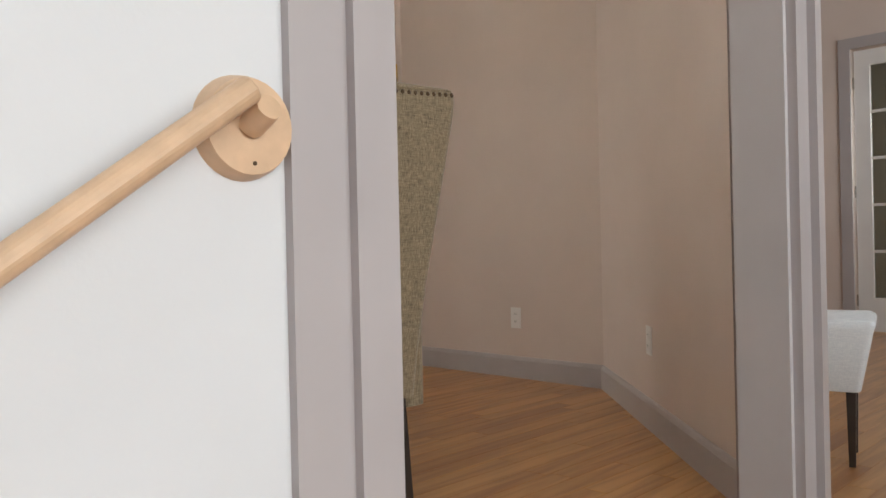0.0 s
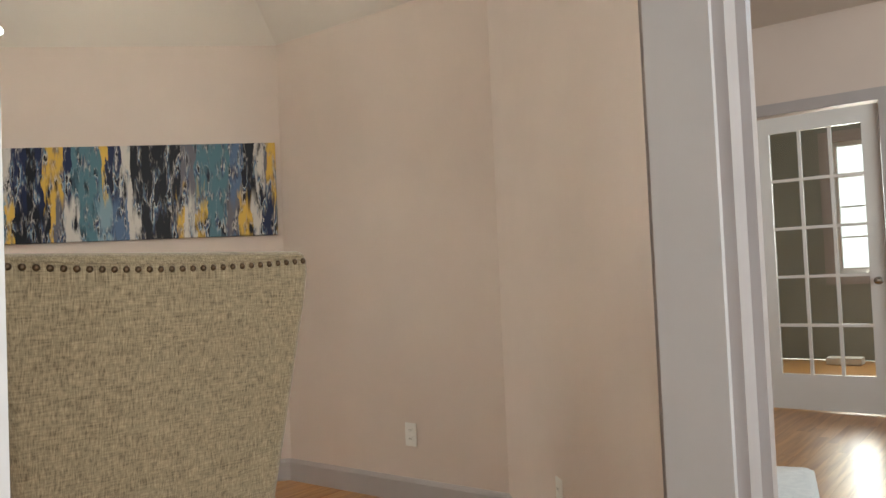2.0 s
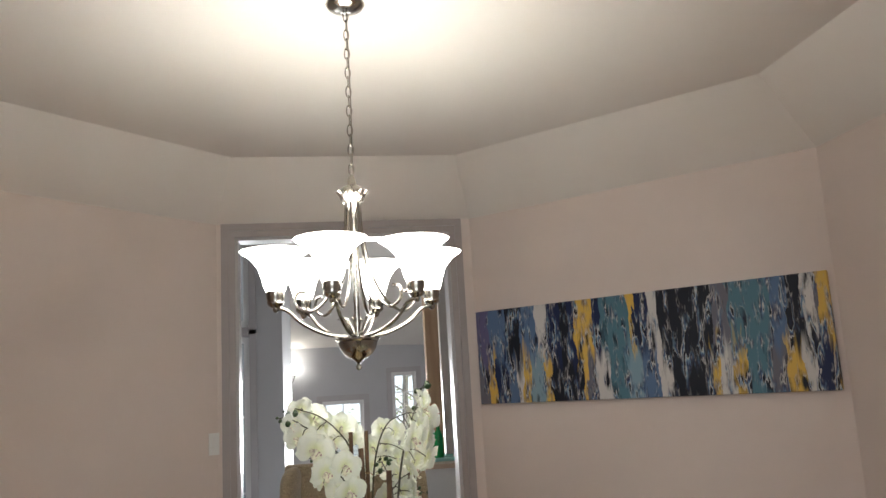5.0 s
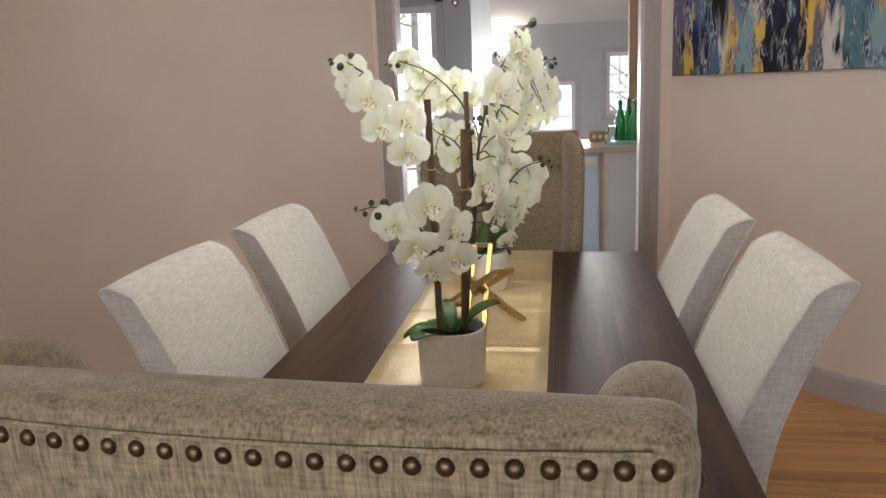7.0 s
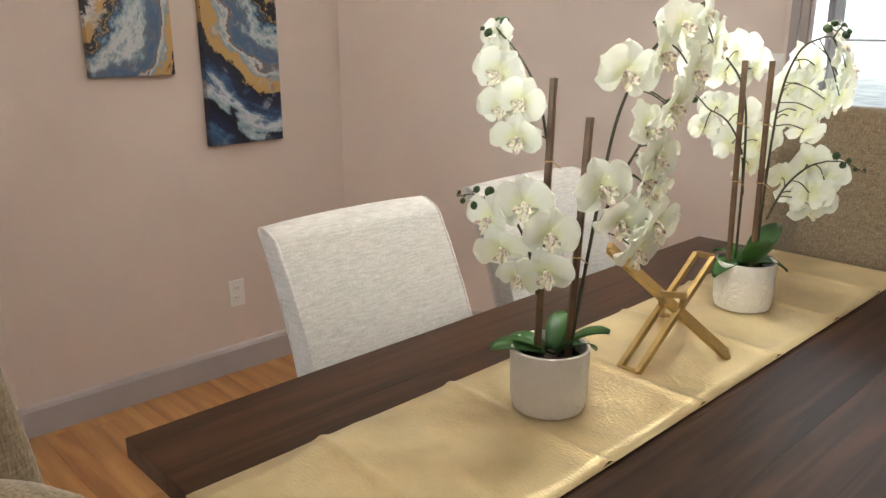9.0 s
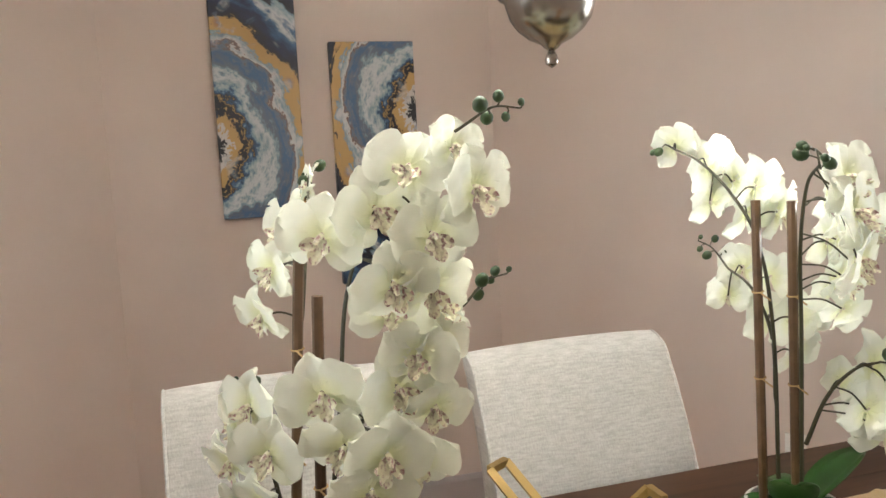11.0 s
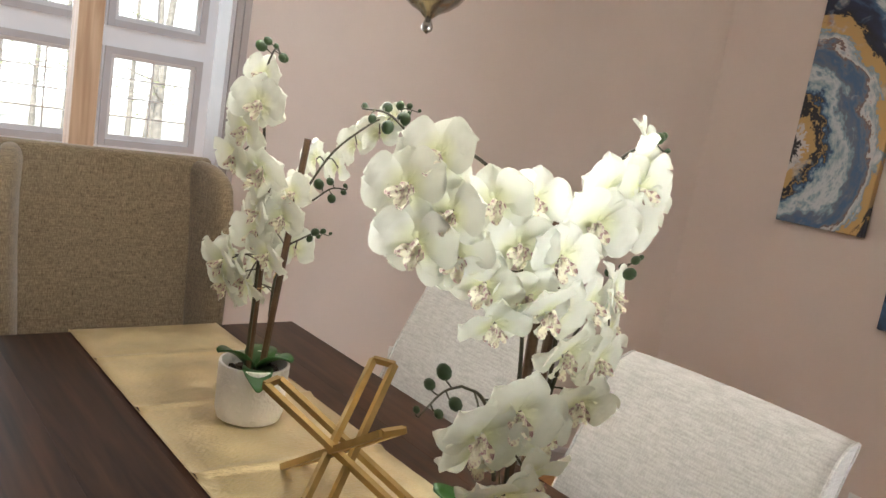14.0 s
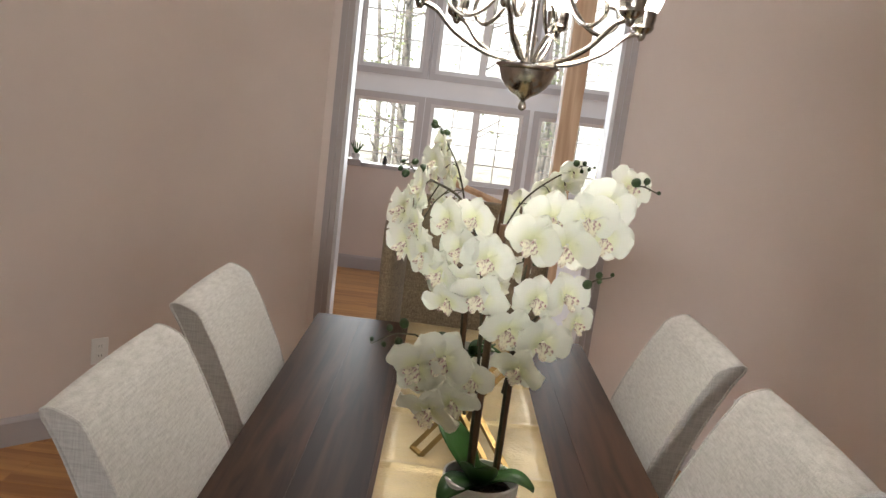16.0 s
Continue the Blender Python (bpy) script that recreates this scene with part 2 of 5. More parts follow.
def bezier(pts, n=12):
    """A smooth line through control points."""
    out, p = [], [Vector(q) for q in pts]
    p = [2 * p[0] - p[1]] + p + [2 * p[-1] - p[-2]]
    for i in range(1, len(p) - 2):
        for k in range(n):
            t = k / n
            out.append(0.5 * (2 * p[i] + (p[i + 1] - p[i - 1]) * t + (2 * p[i - 1] - 5 * p[i] + 4 * p[i + 1] - p[i + 2]) * t * t + (3 * p[i] - p[i - 1] - 3 * p[i + 1] + p[i + 2]) * t ** 3))
    return out + [p[-2]]


def mesh(name, bm, material, smooth=False, bevel=0.0, segments=2):
    if bevel:
        bmesh.ops.bevel(bm, geom=list(bm.edges), offset=bevel, segments=segments, affect="EDGES", profile=0.5, clamp_overlap=True)
    bmesh.ops.recalc_face_normals(bm, faces=bm.faces)
    me = bpy.data.meshes.new(name)
    bm.to_mesh(me)
    bm.free()
    for m in material if isinstance(material, (list, tuple)) else (material,):
        me.materials.append(m)
    if smooth:
        me.shade_smooth()
        me.set_sharp_from_angle(angle=radians(40))
    return me


def part(name, bm, material, parent, label="", smooth=False, bevel=0.0, segments=2):
    ob = new(name, mesh(name, bm, material, smooth, bevel, segments))
    ob.parent = parent
    if label:
        tagged(ob, label)
    return ob


def thing(name, label, category, at=(0, 0, 0), turn=0, group=""):
    ob = new(name)
    ob.matrix_basis = pose(*at, 0, 0, turn)
    return tagged(ob, label, category, group)


def solid(name, bm, material, label, category, kind="", smooth=False, bevel=0.0):
    return tagged(new(name, mesh(name, bm, material, smooth, bevel)), label, category, kind=kind)


B = bmesh.new

# ---- the dining room: an eight-sided room ----
CX, CY, AP, HS = -0.02, 0.0, 2.107, 0.737
EAVE, TOP, THICK = 2.487, 2.79, 0.133


def octagon(ap, hs):
    return [(CX + x, CY + y) for x, y in ((ap, -hs), (ap, hs), (hs, ap), (-hs, ap), (-ap, hs), (-ap, -hs), (-hs, -ap), (hs, -ap))]


INNER = octagon(AP, HS)
OUTER = octagon(AP + THICK, HS + THICK * 0.41)
FLAT = octagon(1.79, 0.615)
SIDES = ("east", "northeast", "north", "northwest", "west", "southwest", "south", "southeast")
OPEN_N = (-0.655, 0.585, 2.41)
OPEN_S = (-0.705, 0.615, 2.41)
for i, side in enumerate(SIDES):
    a, b, c, d = INNER[i], INNER[(i + 1) % 8], OUTER[(i + 1) % 8], OUTER[i]
    bm = B()
    if side in ("north", "south"):
        x0, x1, h = OPEN_N if side == "north" else OPEN_S
        ys = sorted((a[1], c[1]))
        lo, hi = sorted((a[0], b[0]))
        box(bm, lo, x0, *ys, 0, EAVE)
        box(bm, x1, hi, *ys, 0, EAVE)
        box(bm, x0, x1, *ys, h, EAVE)
    else:
        prism(bm, [a, b, c, d], 0, EAVE)
    solid("wall_" + side, bm, M_WALL, "taupe painted plaster wall of the dining room", "wall", "structure")

# ceiling with sloped sides
bm = B()
lo = [bm.verts.new((x, y, EAVE)) for x, y in INNER]
hi = [bm.verts.new((x, y, TOP)) for x, y in FLAT]
lo2 = [bm.verts.new((x, y, EAVE)) for x, y in OUTER]
hi2 = [bm.verts.new((x, y, TOP + 0.25)) for x, y in OUTER]
for i in range(8):
    k = (i + 1) % 8
    bm.faces.new((lo[i], lo[k], hi[k], hi[i]))
    bm.faces.new((lo2[i], lo2[k], hi2[k], hi2[i]))
    bm.faces.new((lo[i], lo[k], lo2[k], lo2[i]))
bm.faces.new(hi)
bm.faces.new(hi2)
solid("ceiling", bm, M_CEIL, "pale tray ceiling with sloped sides", "ceiling", "structure")


def baseboard(p, q, name="baseboard", h=0.12):
    """A board along the wall from p to q, standing into the room."""
    p, q = Vector(p), Vector(q)
    d = (q - p).normalized()
    n = Vector((-d.y, d.x))
    bm = B()
    prof = ((0, 0), (0.016, 0), (0.016, h - 0.02), (0.010, h - 0.006), (0.004, h), (0, h))
    ends = []
    for e in (p, q):
        ends.append([bm.verts.new((e.x + n.x * u, e.y + n.y * u, v)) for u, v in prof])
    for k in range(len(prof)):
        bm.faces.new((ends[0][k], ends[0][(k + 1) % 6], ends[1][(k + 1) % 6], ends[1][k]))
    bm.faces.new(ends[0][::-1])
    bm.faces.new(ends[1])
    return solid(name, bm, M_TRIM, "grey-taupe painted baseboard along the wall", "baseboard", "structure")


for i, side in enumerate(SIDES):
    if side not in ("north", "south"):
        baseboard(INNER[i], INNER[(i + 1) % 8])


def casing(x0, x1, h, y, out, w, name, deep=1.0, paint=M_TRIM):
    """Moulded frame round an opening on the wall face y; out is the way that the face looks."""
    bm = B()
    for a, b, t in ((0, w * 0.45, 0.014), (w * 0.45, w * 0.68, 0.026), (w * 0.68, w, 0.018)):
        for s, e in ((x0, -1), (x1, 1)):
            xs = sorted((s + e * a, s + e * b))
            ys = sorted((y, y + out * t * deep))
            box(bm, *xs, *ys, 0, h + a)
        ys = sorted((y, y + out * t * deep))
        box(bm, x0 - b, x1 + b, *ys, h + a, h + b)
    return solid(name, bm, paint, "grey-taupe painted moulded door casing", "trim", "structure")


def jamb(x0, x1, h, y0, y1, name, paint=M_TRIM):
    bm = B()
    box(bm, x0, x0 + 0.018, y0, y1, 0, h)
    box(bm, x1 - 0.018, x1, y0, y1, 0, h)
    box(bm, x0 + 0.018, x1 - 0.018, y0, y1, h - 0.018, h)
    return solid(name, bm, paint, "grey-taupe painted jamb lining the opening", "trim", "structure")


YN, YS = CY + AP, CY - AP
# casings inside the room take the darker tone, with shade painted in
casing(*OPEN_N, YN, -1, 0.076, "trim_north_inside", paint=M_TRIM_SHADED)
casing(*OPEN_N, YN + THICK, 1, 0.1, "trim_north_outside")
jamb(*OPEN_N, YN, YN + THICK, "trim_north_jamb")
casing(*OPEN_S, YS, 1, 0.06, "trim_south_inside", paint=M_TRIM_SHADED)
SY = -2.35
bm = B()
for a, b, t in ((0, 0.07, 0.014), (0.07, 0.10, 0.026), (0.10, 0.15, 0.018)):
    box(bm, OPEN_S[1] + a, OPEN_S[1] + b, YS - THICK - t * 1.7, YS - THICK, 0, OPEN_S[2] + a)
    box(bm, OPEN_S[0] - 0.06, OPEN_S[1] + b, YS - THICK - t * 1.7, YS - THICK, OPEN_S[2] + a, OPEN_S[2] + b)
for a, b, t in ((-0.906, -0.838, 0.012), (-0.838, -0.81, 0.024), (-0.81, -0.775, 0.015)):
    box(bm, a, b, SY - t, SY, -0.3, OPEN_S[2] + 0.15)
box(bm, -0.789, -0.775, SY, YS - THICK, 0, OPEN_S[2] + 0.15)
solid("trim_south_outside", bm, M_TRIM, "grey-taupe painted moulded door casing", "trim", "structure")
# the paler tone stands for daylight falling on this jamb
jamb(*OPEN_S, YS - THICK, YS, "trim_south_jamb", M_TRIM_LIT)

# ---- floors ----
bm = B()
box(bm, -0.55, 5.3, -5.08, YS - THICK, -0.22, -0.006)
prism(bm, OUTER, -0.22, -0.006)
box(bm, 2.2, 5.3, YS - THICK, 1.2, -0.22, -0.006)
prism(bm, [(0.74, -2.22), (2.2, -2.22), (2.2, -0.8)], -0.22, -0.006)
box(bm, 5.3, 8.6, -5.08, 1.2, -0.22, -0.006)
floor = solid("floor", bm, M_FLOOR, "honey oak strip floor with a satin finish", "floor", "structure")
bm = B()
box(bm, -3.0, 4.0, YN + THICK, 9.0, -0.2, 0.0)
solid("floor_kitchen", bm, M_TILE, "pale glazed tile floor of the kitchen", "floor", "structure")
bm = B()
box(bm, -9, 8.6, -9.5, -5.08, -2.1, -1.85)
box(bm, -9, -0.55, -5.08, YS - THICK, -2.1, -1.85)
solid("floor_great_room", bm, M_FLOOR, "oak floor of the sunken great room", "floor", "structure")

# stairs up from the great room
stairs = thing("stairs", "oak stairs rising to the hall", "stairs")
for k in range(10):
    z = -0.185 * k
    bm = B()
    box(bm, -0.55 - 0.25 * (k + 1) - 0.0, -0.55 - 0.25 * k, -3.4, SY - 0.002, z - 0.185 - 0.03, z - 0.185)
    part("tread", bm, M_FLOOR, stairs)
    bm = B()
    box(bm, -0.55 - 0.25 * k - 0.02, -0.55 - 0.25 * k, -3.4, SY - 0.002, z - 0.185, z - 0.03 if k else -0.008)
    part("riser", bm, M_DOOR, stairs)

# white stair wall
bm = B()
box(bm, -6.0, -0.79, SY, YS - THICK + 0.1, -1.85, 4.6)
solid("wall_stair", bm, M_WHITE, "white painted wall beside the stairs", "wall", "structure")
bm = B()
box(bm, OPEN_S[0] - 0.155, 0.9, YS - THICK, YS - THICK + 0.1, 2.53, 4.6)
solid("wall_hall", bm, M_WALL, "taupe painted wall over the opening", "wall", "structure")


def handrail():
    t = thing("handrail", "pale unfinished pine handrail with a round wall rosette", "handrail")
    y = SY
    bm = B()
    a, b = Vector((-0.968, y - 0.045, 0.880)), Vector((-2.9, y - 0.045, -0.538))
    tube(bm, [a, b], 0.0132, 8)
    part("rail", bm, M_RAIL, t, smooth=False, bevel=0.003)
    bm = B()
    tube(bm, [(-0.952, y - 0.018, 0.853), (-0.952, y - 0.048, 0.866)], 0.0122, 12)
    part("return_piece", bm, M_RAIL, t, smooth=True)
    bm = B()
    tube(bm, [(-0.952, y, 0.853), (-0.952, y - 0.012, 0.853), (-0.952, y - 0.018, 0.853)], 0.048, 32, 0.043)
    ros = part("rosette", bm, M_RAIL, t, "round pine rosette with screw holes", smooth=True)
    for k in range(3):
        an = 0.6 + k * 2.1
        bm = B()
        c = Vector((-0.952 + 0.033 * math.cos(an), y - 0.019, 0.853 + 0.033 * math.sin(an)))
        tube(bm, [c, c + Vector((0, 0.002, 0))], 0.0020, 8)
        part("screw", bm, M_BRONZE, ros)


handrail()

# closing walls
def wallbox(name, *b, m=M_WALL, label="painted wall closing the space"):
    bm = B()
    box(bm, *b)
    return solid(name, bm, m, label, "wall", "structure")


def holed(name, axis, at, thick, lo, hi, z0, z1, holes, m, label):
    """A wall across one axis with rectangular holes (lo, hi, z0, z1), cut as a grid of boxes."""
    bm = B()
    us = sorted({lo, hi, *[v for h in holes for v in h[:2]]})
    zs = sorted({z0, z1, *[v for h in holes for v in h[2:]]})
    for u0, u1 in zip(us, us[1:]):
        for w0, w1 in zip(zs, zs[1:]):
            if any(h[0] - 1e-6 <= u0 and u1 <= h[1] + 1e-6 and h[2] - 1e-6 <= w0 and w1 <= h[3] + 1e-6 for h in holes):
                continue
            if axis == "y":
                box(bm, u0, u1, at, at + thick, w0, w1)
            else:
                box(bm, at, at + thick, u0, u1, w0, w1)
    bmesh.ops.remove_doubles(bm, verts=bm.verts, dist=1e-5)
    return solid(name, bm, m, label, "wall", "structure")


def window(name, axis, at, lo, hi, z0, z1, cols, rows, face, trim=0.12, sash=1, label="white window with grilles and a taupe frame", bars=M_DOOR, frame_paint=None):
    """A window in a wall at the plane `at`; face is the way into the room."""
    t = thing(name, label, "window")
    t["kind"] = "structure"

    def slab(nm, u0, u1, w0, w1, d0, d1, m, parent):
        bm = B()
        ds = sorted((at + face * d0, at + face * d1))
        if axis == "y":
            box(bm, u0, u1, *ds, w0, w1)
        else:
            box(bm, *ds, u0, u1, w0, w1)
        return part(nm, bm, m, parent)

    f = slab("casing", lo - trim, lo, z0 - trim, z1 + trim, 0, 0.02, frame_paint or M_TRIM, t)
    slab("casing", hi, hi + trim, z0 - trim, z1 + trim, 0, 0.02, frame_paint or M_TRIM, t)
    slab("casing", lo, hi, z1, z1 + trim, 0, 0.02, frame_paint or M_TRIM, t)
    slab("casing", lo, hi, z0 - trim, z0, 0, 0.03, frame_paint or M_TRIM, t)
    w = (hi - lo) / sash
    for s in range(sash):
        a, b = lo + s * w, lo + (s + 1) * w
        fr = slab("window_frame", a, a + 0.05, z0, z1, -0.08, -0.03, bars, t)
        slab("window_frame", b - 0.05, b, z0, z1, -0.08, -0.03, bars, t)
        slab("window_frame", a + 0.05, b - 0.05, z0, z0 + 0.06, -0.08, -0.03, bars, t)
        slab("window_frame", a + 0.05, b - 0.05, z1 - 0.05, z1, -0.08, -0.03, bars, t)
        for c in range(1, cols):
            u = a + 0.05 + (b - a - 0.1) * c / cols
            slab("muntin", u - 0.009, u + 0.009, z0 + 0.06, z1 - 0.05, -0.065, -0.045, bars, fr)
        for r in range(1, rows):
            v = z0 + 0.06 + (z1 - z0 - 0.11) * r / rows
            slab("muntin", a + 0.05, b - 0.05, v - 0.009, v + 0.009, -0.063, -0.047, bars, fr)
        g = slab("pane", a + 0.05, b - 0.05, z0 + 0.06, z1 - 0.05, -0.057, -0.053, M_GLASS, t)
        g.visible_shadow = False
    return t


# great room, south
GY = -9.5
low = [(0.60, 1.50, 0.42, 1.50), (-0.90, 0.42, 0.42, 1.50), (-2.2, -1.13, 0.42, 1.50), (1.70, 2.6, 0.42, 1.50), (-3.5, -2.4, 0.42, 1.50)]
up = [(a, b, 1.92, 3.5) for a, b, _, _ in low]
holed("wall_great_room", "y", GY - 0.15, 0.15, -9, 8.6, -2.1, 5.4, low + up, M_BLUEWALL, "pale grey painted tall wall full of windows")
for n, (a, b, c, d) in enumerate(low + up):
    # casings in the paler tone, with room light painted in
    window("window_%d" % (n + 1), "y", GY, a, b, c, d, 2, 4 if d < 2 else 4, 1, trim=0.085, sash=2 if (b - a) > 1.2 else 1, frame_paint=M_TRIM_LIT)
wallbox("wall_great_west", -9.15, -9, -9.65, 5, -2.1, 5.4, m=M_BLUEWALL)
wallbox("wall_great_east", 8.6, 8.75, -9.65, -5.08, -2.1, 5.4, m=M_BLUEWALL)
wallbox("wall_back_west", -9, -6, SY, YS, -2.1, 5.4, m=M_WHITE)
bm = B()
box(bm, -9.15, 8.75, -9.65, YS - THICK + 0.1, 5.4, 5.55)
solid("ceiling_great_room", bm, M_WHITE, "white ceiling of the tall great room", "ceiling", "structure")
wallbox("wall_hall_upper", 0.9, 8.6, YS - THICK, YS - THICK + 0.1, 2.9, 5.4, m=M_WALL)
wallbox("wall_stair_upper", -6.0, 0.9, YS - THICK, YS - THICK + 0.1, 4.6, 5.4, m=M_WALL)

# half wall round the landing
HY = -5.08
bm = B()
box(bm, 0.13, 5.3, HY - 0.13, HY, -1.85, 0.92)
solid("wall_half", bm, M_WALL, "taupe painted half wall round the landing", "wall", "structure")
bm = B()
box(bm, 0.10, 0.84, HY - 0.16, HY + 0.03, 0.92, 0.955)
solid("trim_ledge", bm, M_TRIM, "grey-taupe ledge on the half wall", "trim", "structure", bevel=0.004)
bm = B()
box(bm, 0.845, 5.3, HY - 0.16, HY + 0.02, 0.92, 0.975)
solid("trim_ledge_beyond", bm, M_TRIM, "grey-taupe painted ledge on the half wall", "trim", "structure", bevel=0.004)
baseboard((0.13, HY), (5.3, HY))
post = thing("wooden_post", "pale wooden square post beside the stairs", "post")
bm = B()
box(bm, -0.97, -0.80, -5.02, -4.85, -1.85, 5.4)
part("post", bm, M_POST, post, bevel=0.006)
guard = thing("stair_rail", "brown wooden rail sloping down beside the stairs", "handrail")
bm = B()
tube(bm, [(0.10, HY - 0.06, 0.90), (-0.78, HY - 0.06, 0.62)], 0.03, 8)
part("rail", bm, M_POST, guard)
bm = B()
box(bm, -0.2, -0.16, HY - 0.08, HY - 0.04, -1.85, 0.78)
part("baluster", bm, M_DOOR, guard)

# hall to the east and the room behind the glazed door
FX = 5.3
holed("wall_hall_east", "x", FX, 0.12, HY - 0.13, 1.2, 0, 2.9, [(-1.835, -0.955, 0, 2.215)], M_WALL, "taupe painted wall with a glazed door")
wallbox("wall_hall_north", 2.15, 5.3, 1.2, 1.32, 0, 2.9)
bm = B()
box(bm, 0.72, 8.7, YS - THICK, 1.32, 2.9, 3.05)
solid("ceiling_hall", bm, M_CEIL, "plain ceiling of the hall", "ceiling", "structure")
holed("wall_study_east", "x", 8.6, 0.12, HY - 0.13, 1.32, 0, 2.9, [(-1.60, -0.86, 0.95, 2.40)], M_STUDY, "pale painted wall of the study")
window("window_study", "x", 8.6, -1.60, -0.86, 0.95, 2.40, 2, 4, -1)
wallbox("wall_study_north", 5.42, 8.6, 1.2, 1.32, 0, 2.9, m=M_STUDY)
wallbox("wall_study_south", 5.42, 8.6, -5.21, -5.08, 0, 2.9, m=M_STUDY)


def french_door():
    t = thing("door_1", "white glazed door with fifteen panes, closed", "door")
    t["kind"] = "structure"
    y0, y1, h = -1.82, -0.97, 2.2
    x0, x1 = FX + 0.03, FX + 0.07
    b = B()
    for q in ((y0, y0 + 0.11, 0.01, h), (y1 - 0.11, y1, 0.01, h), (y0 + 0.11, y1 - 0.11, 0.01, 0.27), (y0 + 0.11, y1 - 0.11, h - 0.12, h)):
        box(b, x0, x1, *q)
    leaf = part("door_leaf", b, M_DOOR, t)
    for c in (1, 2):
        b = B()
        u = y0 + 0.11 + (y1 - y0 - 0.22) * c / 3
        box(b, x0 + 0.006, x1 - 0.006, u - 0.011, u + 0.011, 0.27, h - 0.12)
        part("muntin", b, M_DOOR, leaf)
    for r in range(1, 5):
        b = B()
        v = 0.27 + (h - 0.39) * r / 5
        box(b, x0 + 0.007, x1 - 0.007, y0 + 0.11, y1 - 0.11, v - 0.011, v + 0.011)
        part("muntin", b, M_DOOR, leaf)
    for c in range(3):
        for r in range(5):
            b = B()
            u0, u1 = (y0 + 0.11 + (y1 - y0 - 0.22) * (c + k) / 3 for k in (0, 1))
            v0, v1 = (0.27 + (h - 0.39) * (r + k) / 5 for k in (0, 1))
            box(b, x0 + 0.018, x0 + 0.022, u0, u1, v0, v1)
            g = part("pane", b, M_GLASS, leaf)
            g.visible_shadow = False
    b = B()
    lathe(b, [(0.028, 0), (0.028, 0.006), (0.010, 0.010), (0.010, 0.03), (0.022, 0.036), (0.027, 0.048), (0.022, 0.06), (0.008, 0.066)], 20)
    k = part("door_knob", b, M_METAL, t, "bright metal knob", smooth=True)
    k.matrix_basis = pose(x0, y0 + 0.055, 0.95, 0, -90, 0)
    for z in (0.25, 1.1, 1.95):
        b = B()
        tube(b, [(x0 - 0.004, y1 + 0.004, z - 0.045), (x0 - 0.004, y1 + 0.004, z + 0.045)], 0.006)
        part("hinge", b, M_METAL, t)
    b = B()
    w = 0.085
    for q in ((y0 - 0.015 - w, y0 - 0.015, 0, h + 0.015), (y1 + 0.015, y1 + 0.015 + w, 0, h + 0.015), (y0 - 0.015 - w, y1 + 0.015 + w, h + 0.015, h + 0.015 + w)):
        box(b, FX - 0.018, FX, *q)
    part("casing", b, M_TRIM, t)


french_door()
baseboard((FX, -0.85), (FX, 1.2))
baseboard((FX, -5.08), (FX, -1.94))


# ---- kitchen to the north ----
KY, KF = 4.55, 9.0
M_KWALL = mat("cool_grey_paint", (0.46, 0.45, 0.46), 0.6, noise_scale=2, vary=0.03)
holed("wall_kitchen_door", "y", KY, 0.14, -3.0, -0.52, 0, 4.4, [(-1.50, -0.80, 0.0, 2.02), (-1.50, -0.80, 2.10, 2.85)], M_KWALL, "grey painted wall with a glazed door and a window over it")
holed("wall_kitchen_far", "y", KF, 0.14, -1.10, 4.0, 0, 2.15, [(0.79, 1.15, 0.92, 1.74), (-0.20, 0.38, 0.0, 1.38)], M_KWALL, "cool grey painted far wall")
window("window_kitchen", "y", KF, 0.79, 1.15, 0.92, 1.74, 2, 3, -1, trim=0.07)
window("window_transom", "y", KY, -1.50, -0.80, 2.10, 2.85, 1, 1, -1, trim=0.06)
window("door_glazed", "y", KY, -1.50, -0.80, 0.02, 2.02, 1, 3, -1, trim=0.06, label="white glazed outside door full of daylight")
window("door_far", "y", KF, -0.20, 0.38, 0.02, 1.38, 2, 3, -1, trim=0.08, label="white glazed door with a taupe frame")
wallbox("wall_kitchen_west", -3.15, -3.0, 1.3, KY + 0.14, 0, 4.4, m=M_KWALL)
wallbox("wall_kitchen_east", 4.0, 4.15, 1.3, 9.14, 0, 4.4, m=M_KWALL)
bm = B()
box(bm, -0.62, -0.52, KY + 0.14, 6.4, 0, 4.4)
box(bm, -1.10, -0.62, 6.3, 6.4, 0, 4.4)
box(bm, -1.10, -1.0, 6.4, KF, 0, 4.4)
solid("wall_kitchen_inner", bm, M_KWALL, "grey painted wall stepping back beside the outside door", "wall", "structure")
wallbox("wall_kitchen_partition", 0.83, 4.0, 4.32, 4.44, 0, 4.4, m=M_DOOR, label="white painted partition wall")
bm = B()
box(bm, -3.15, -0.79, YN + THICK - 0.1, YN + THICK, 0, 4.4)
box(bm, 0.75, 4.15, YN + THICK - 0.1, YN + THICK, 0, 4.4)
box(bm, -0.79, 0.75, YN + THICK - 0.1, YN + THICK, 2.53, 4.4)
solid("wall_kitchen_south", bm, M_KWALL, "grey painted wall round the opening", "wall", "structure")
bm = B()
va = [bm.verts.new(p) for p in ((-3.15, 2.1, 4.2), (1.6, 2.1, 4.2), (0.69, 9.14, 2.10), (-1.05, 9.14, 2.10), (-1.05, 6.35, 2.932), (-0.57, 6.35, 2.932), (-0.57, 4.69, 3.427), (-3.15, 4.69, 3.427), (4.15, 2.1, 3.0), (4.15, 9.14, 1.95))]
bm.faces.new(va[:8])
bm.faces.new((va[1], va[8], va[9], va[2]))
vb = [bm.verts.new((v.co.x, v.co.y, 4.5)) for v in va]
bm.faces.new(vb[:8])
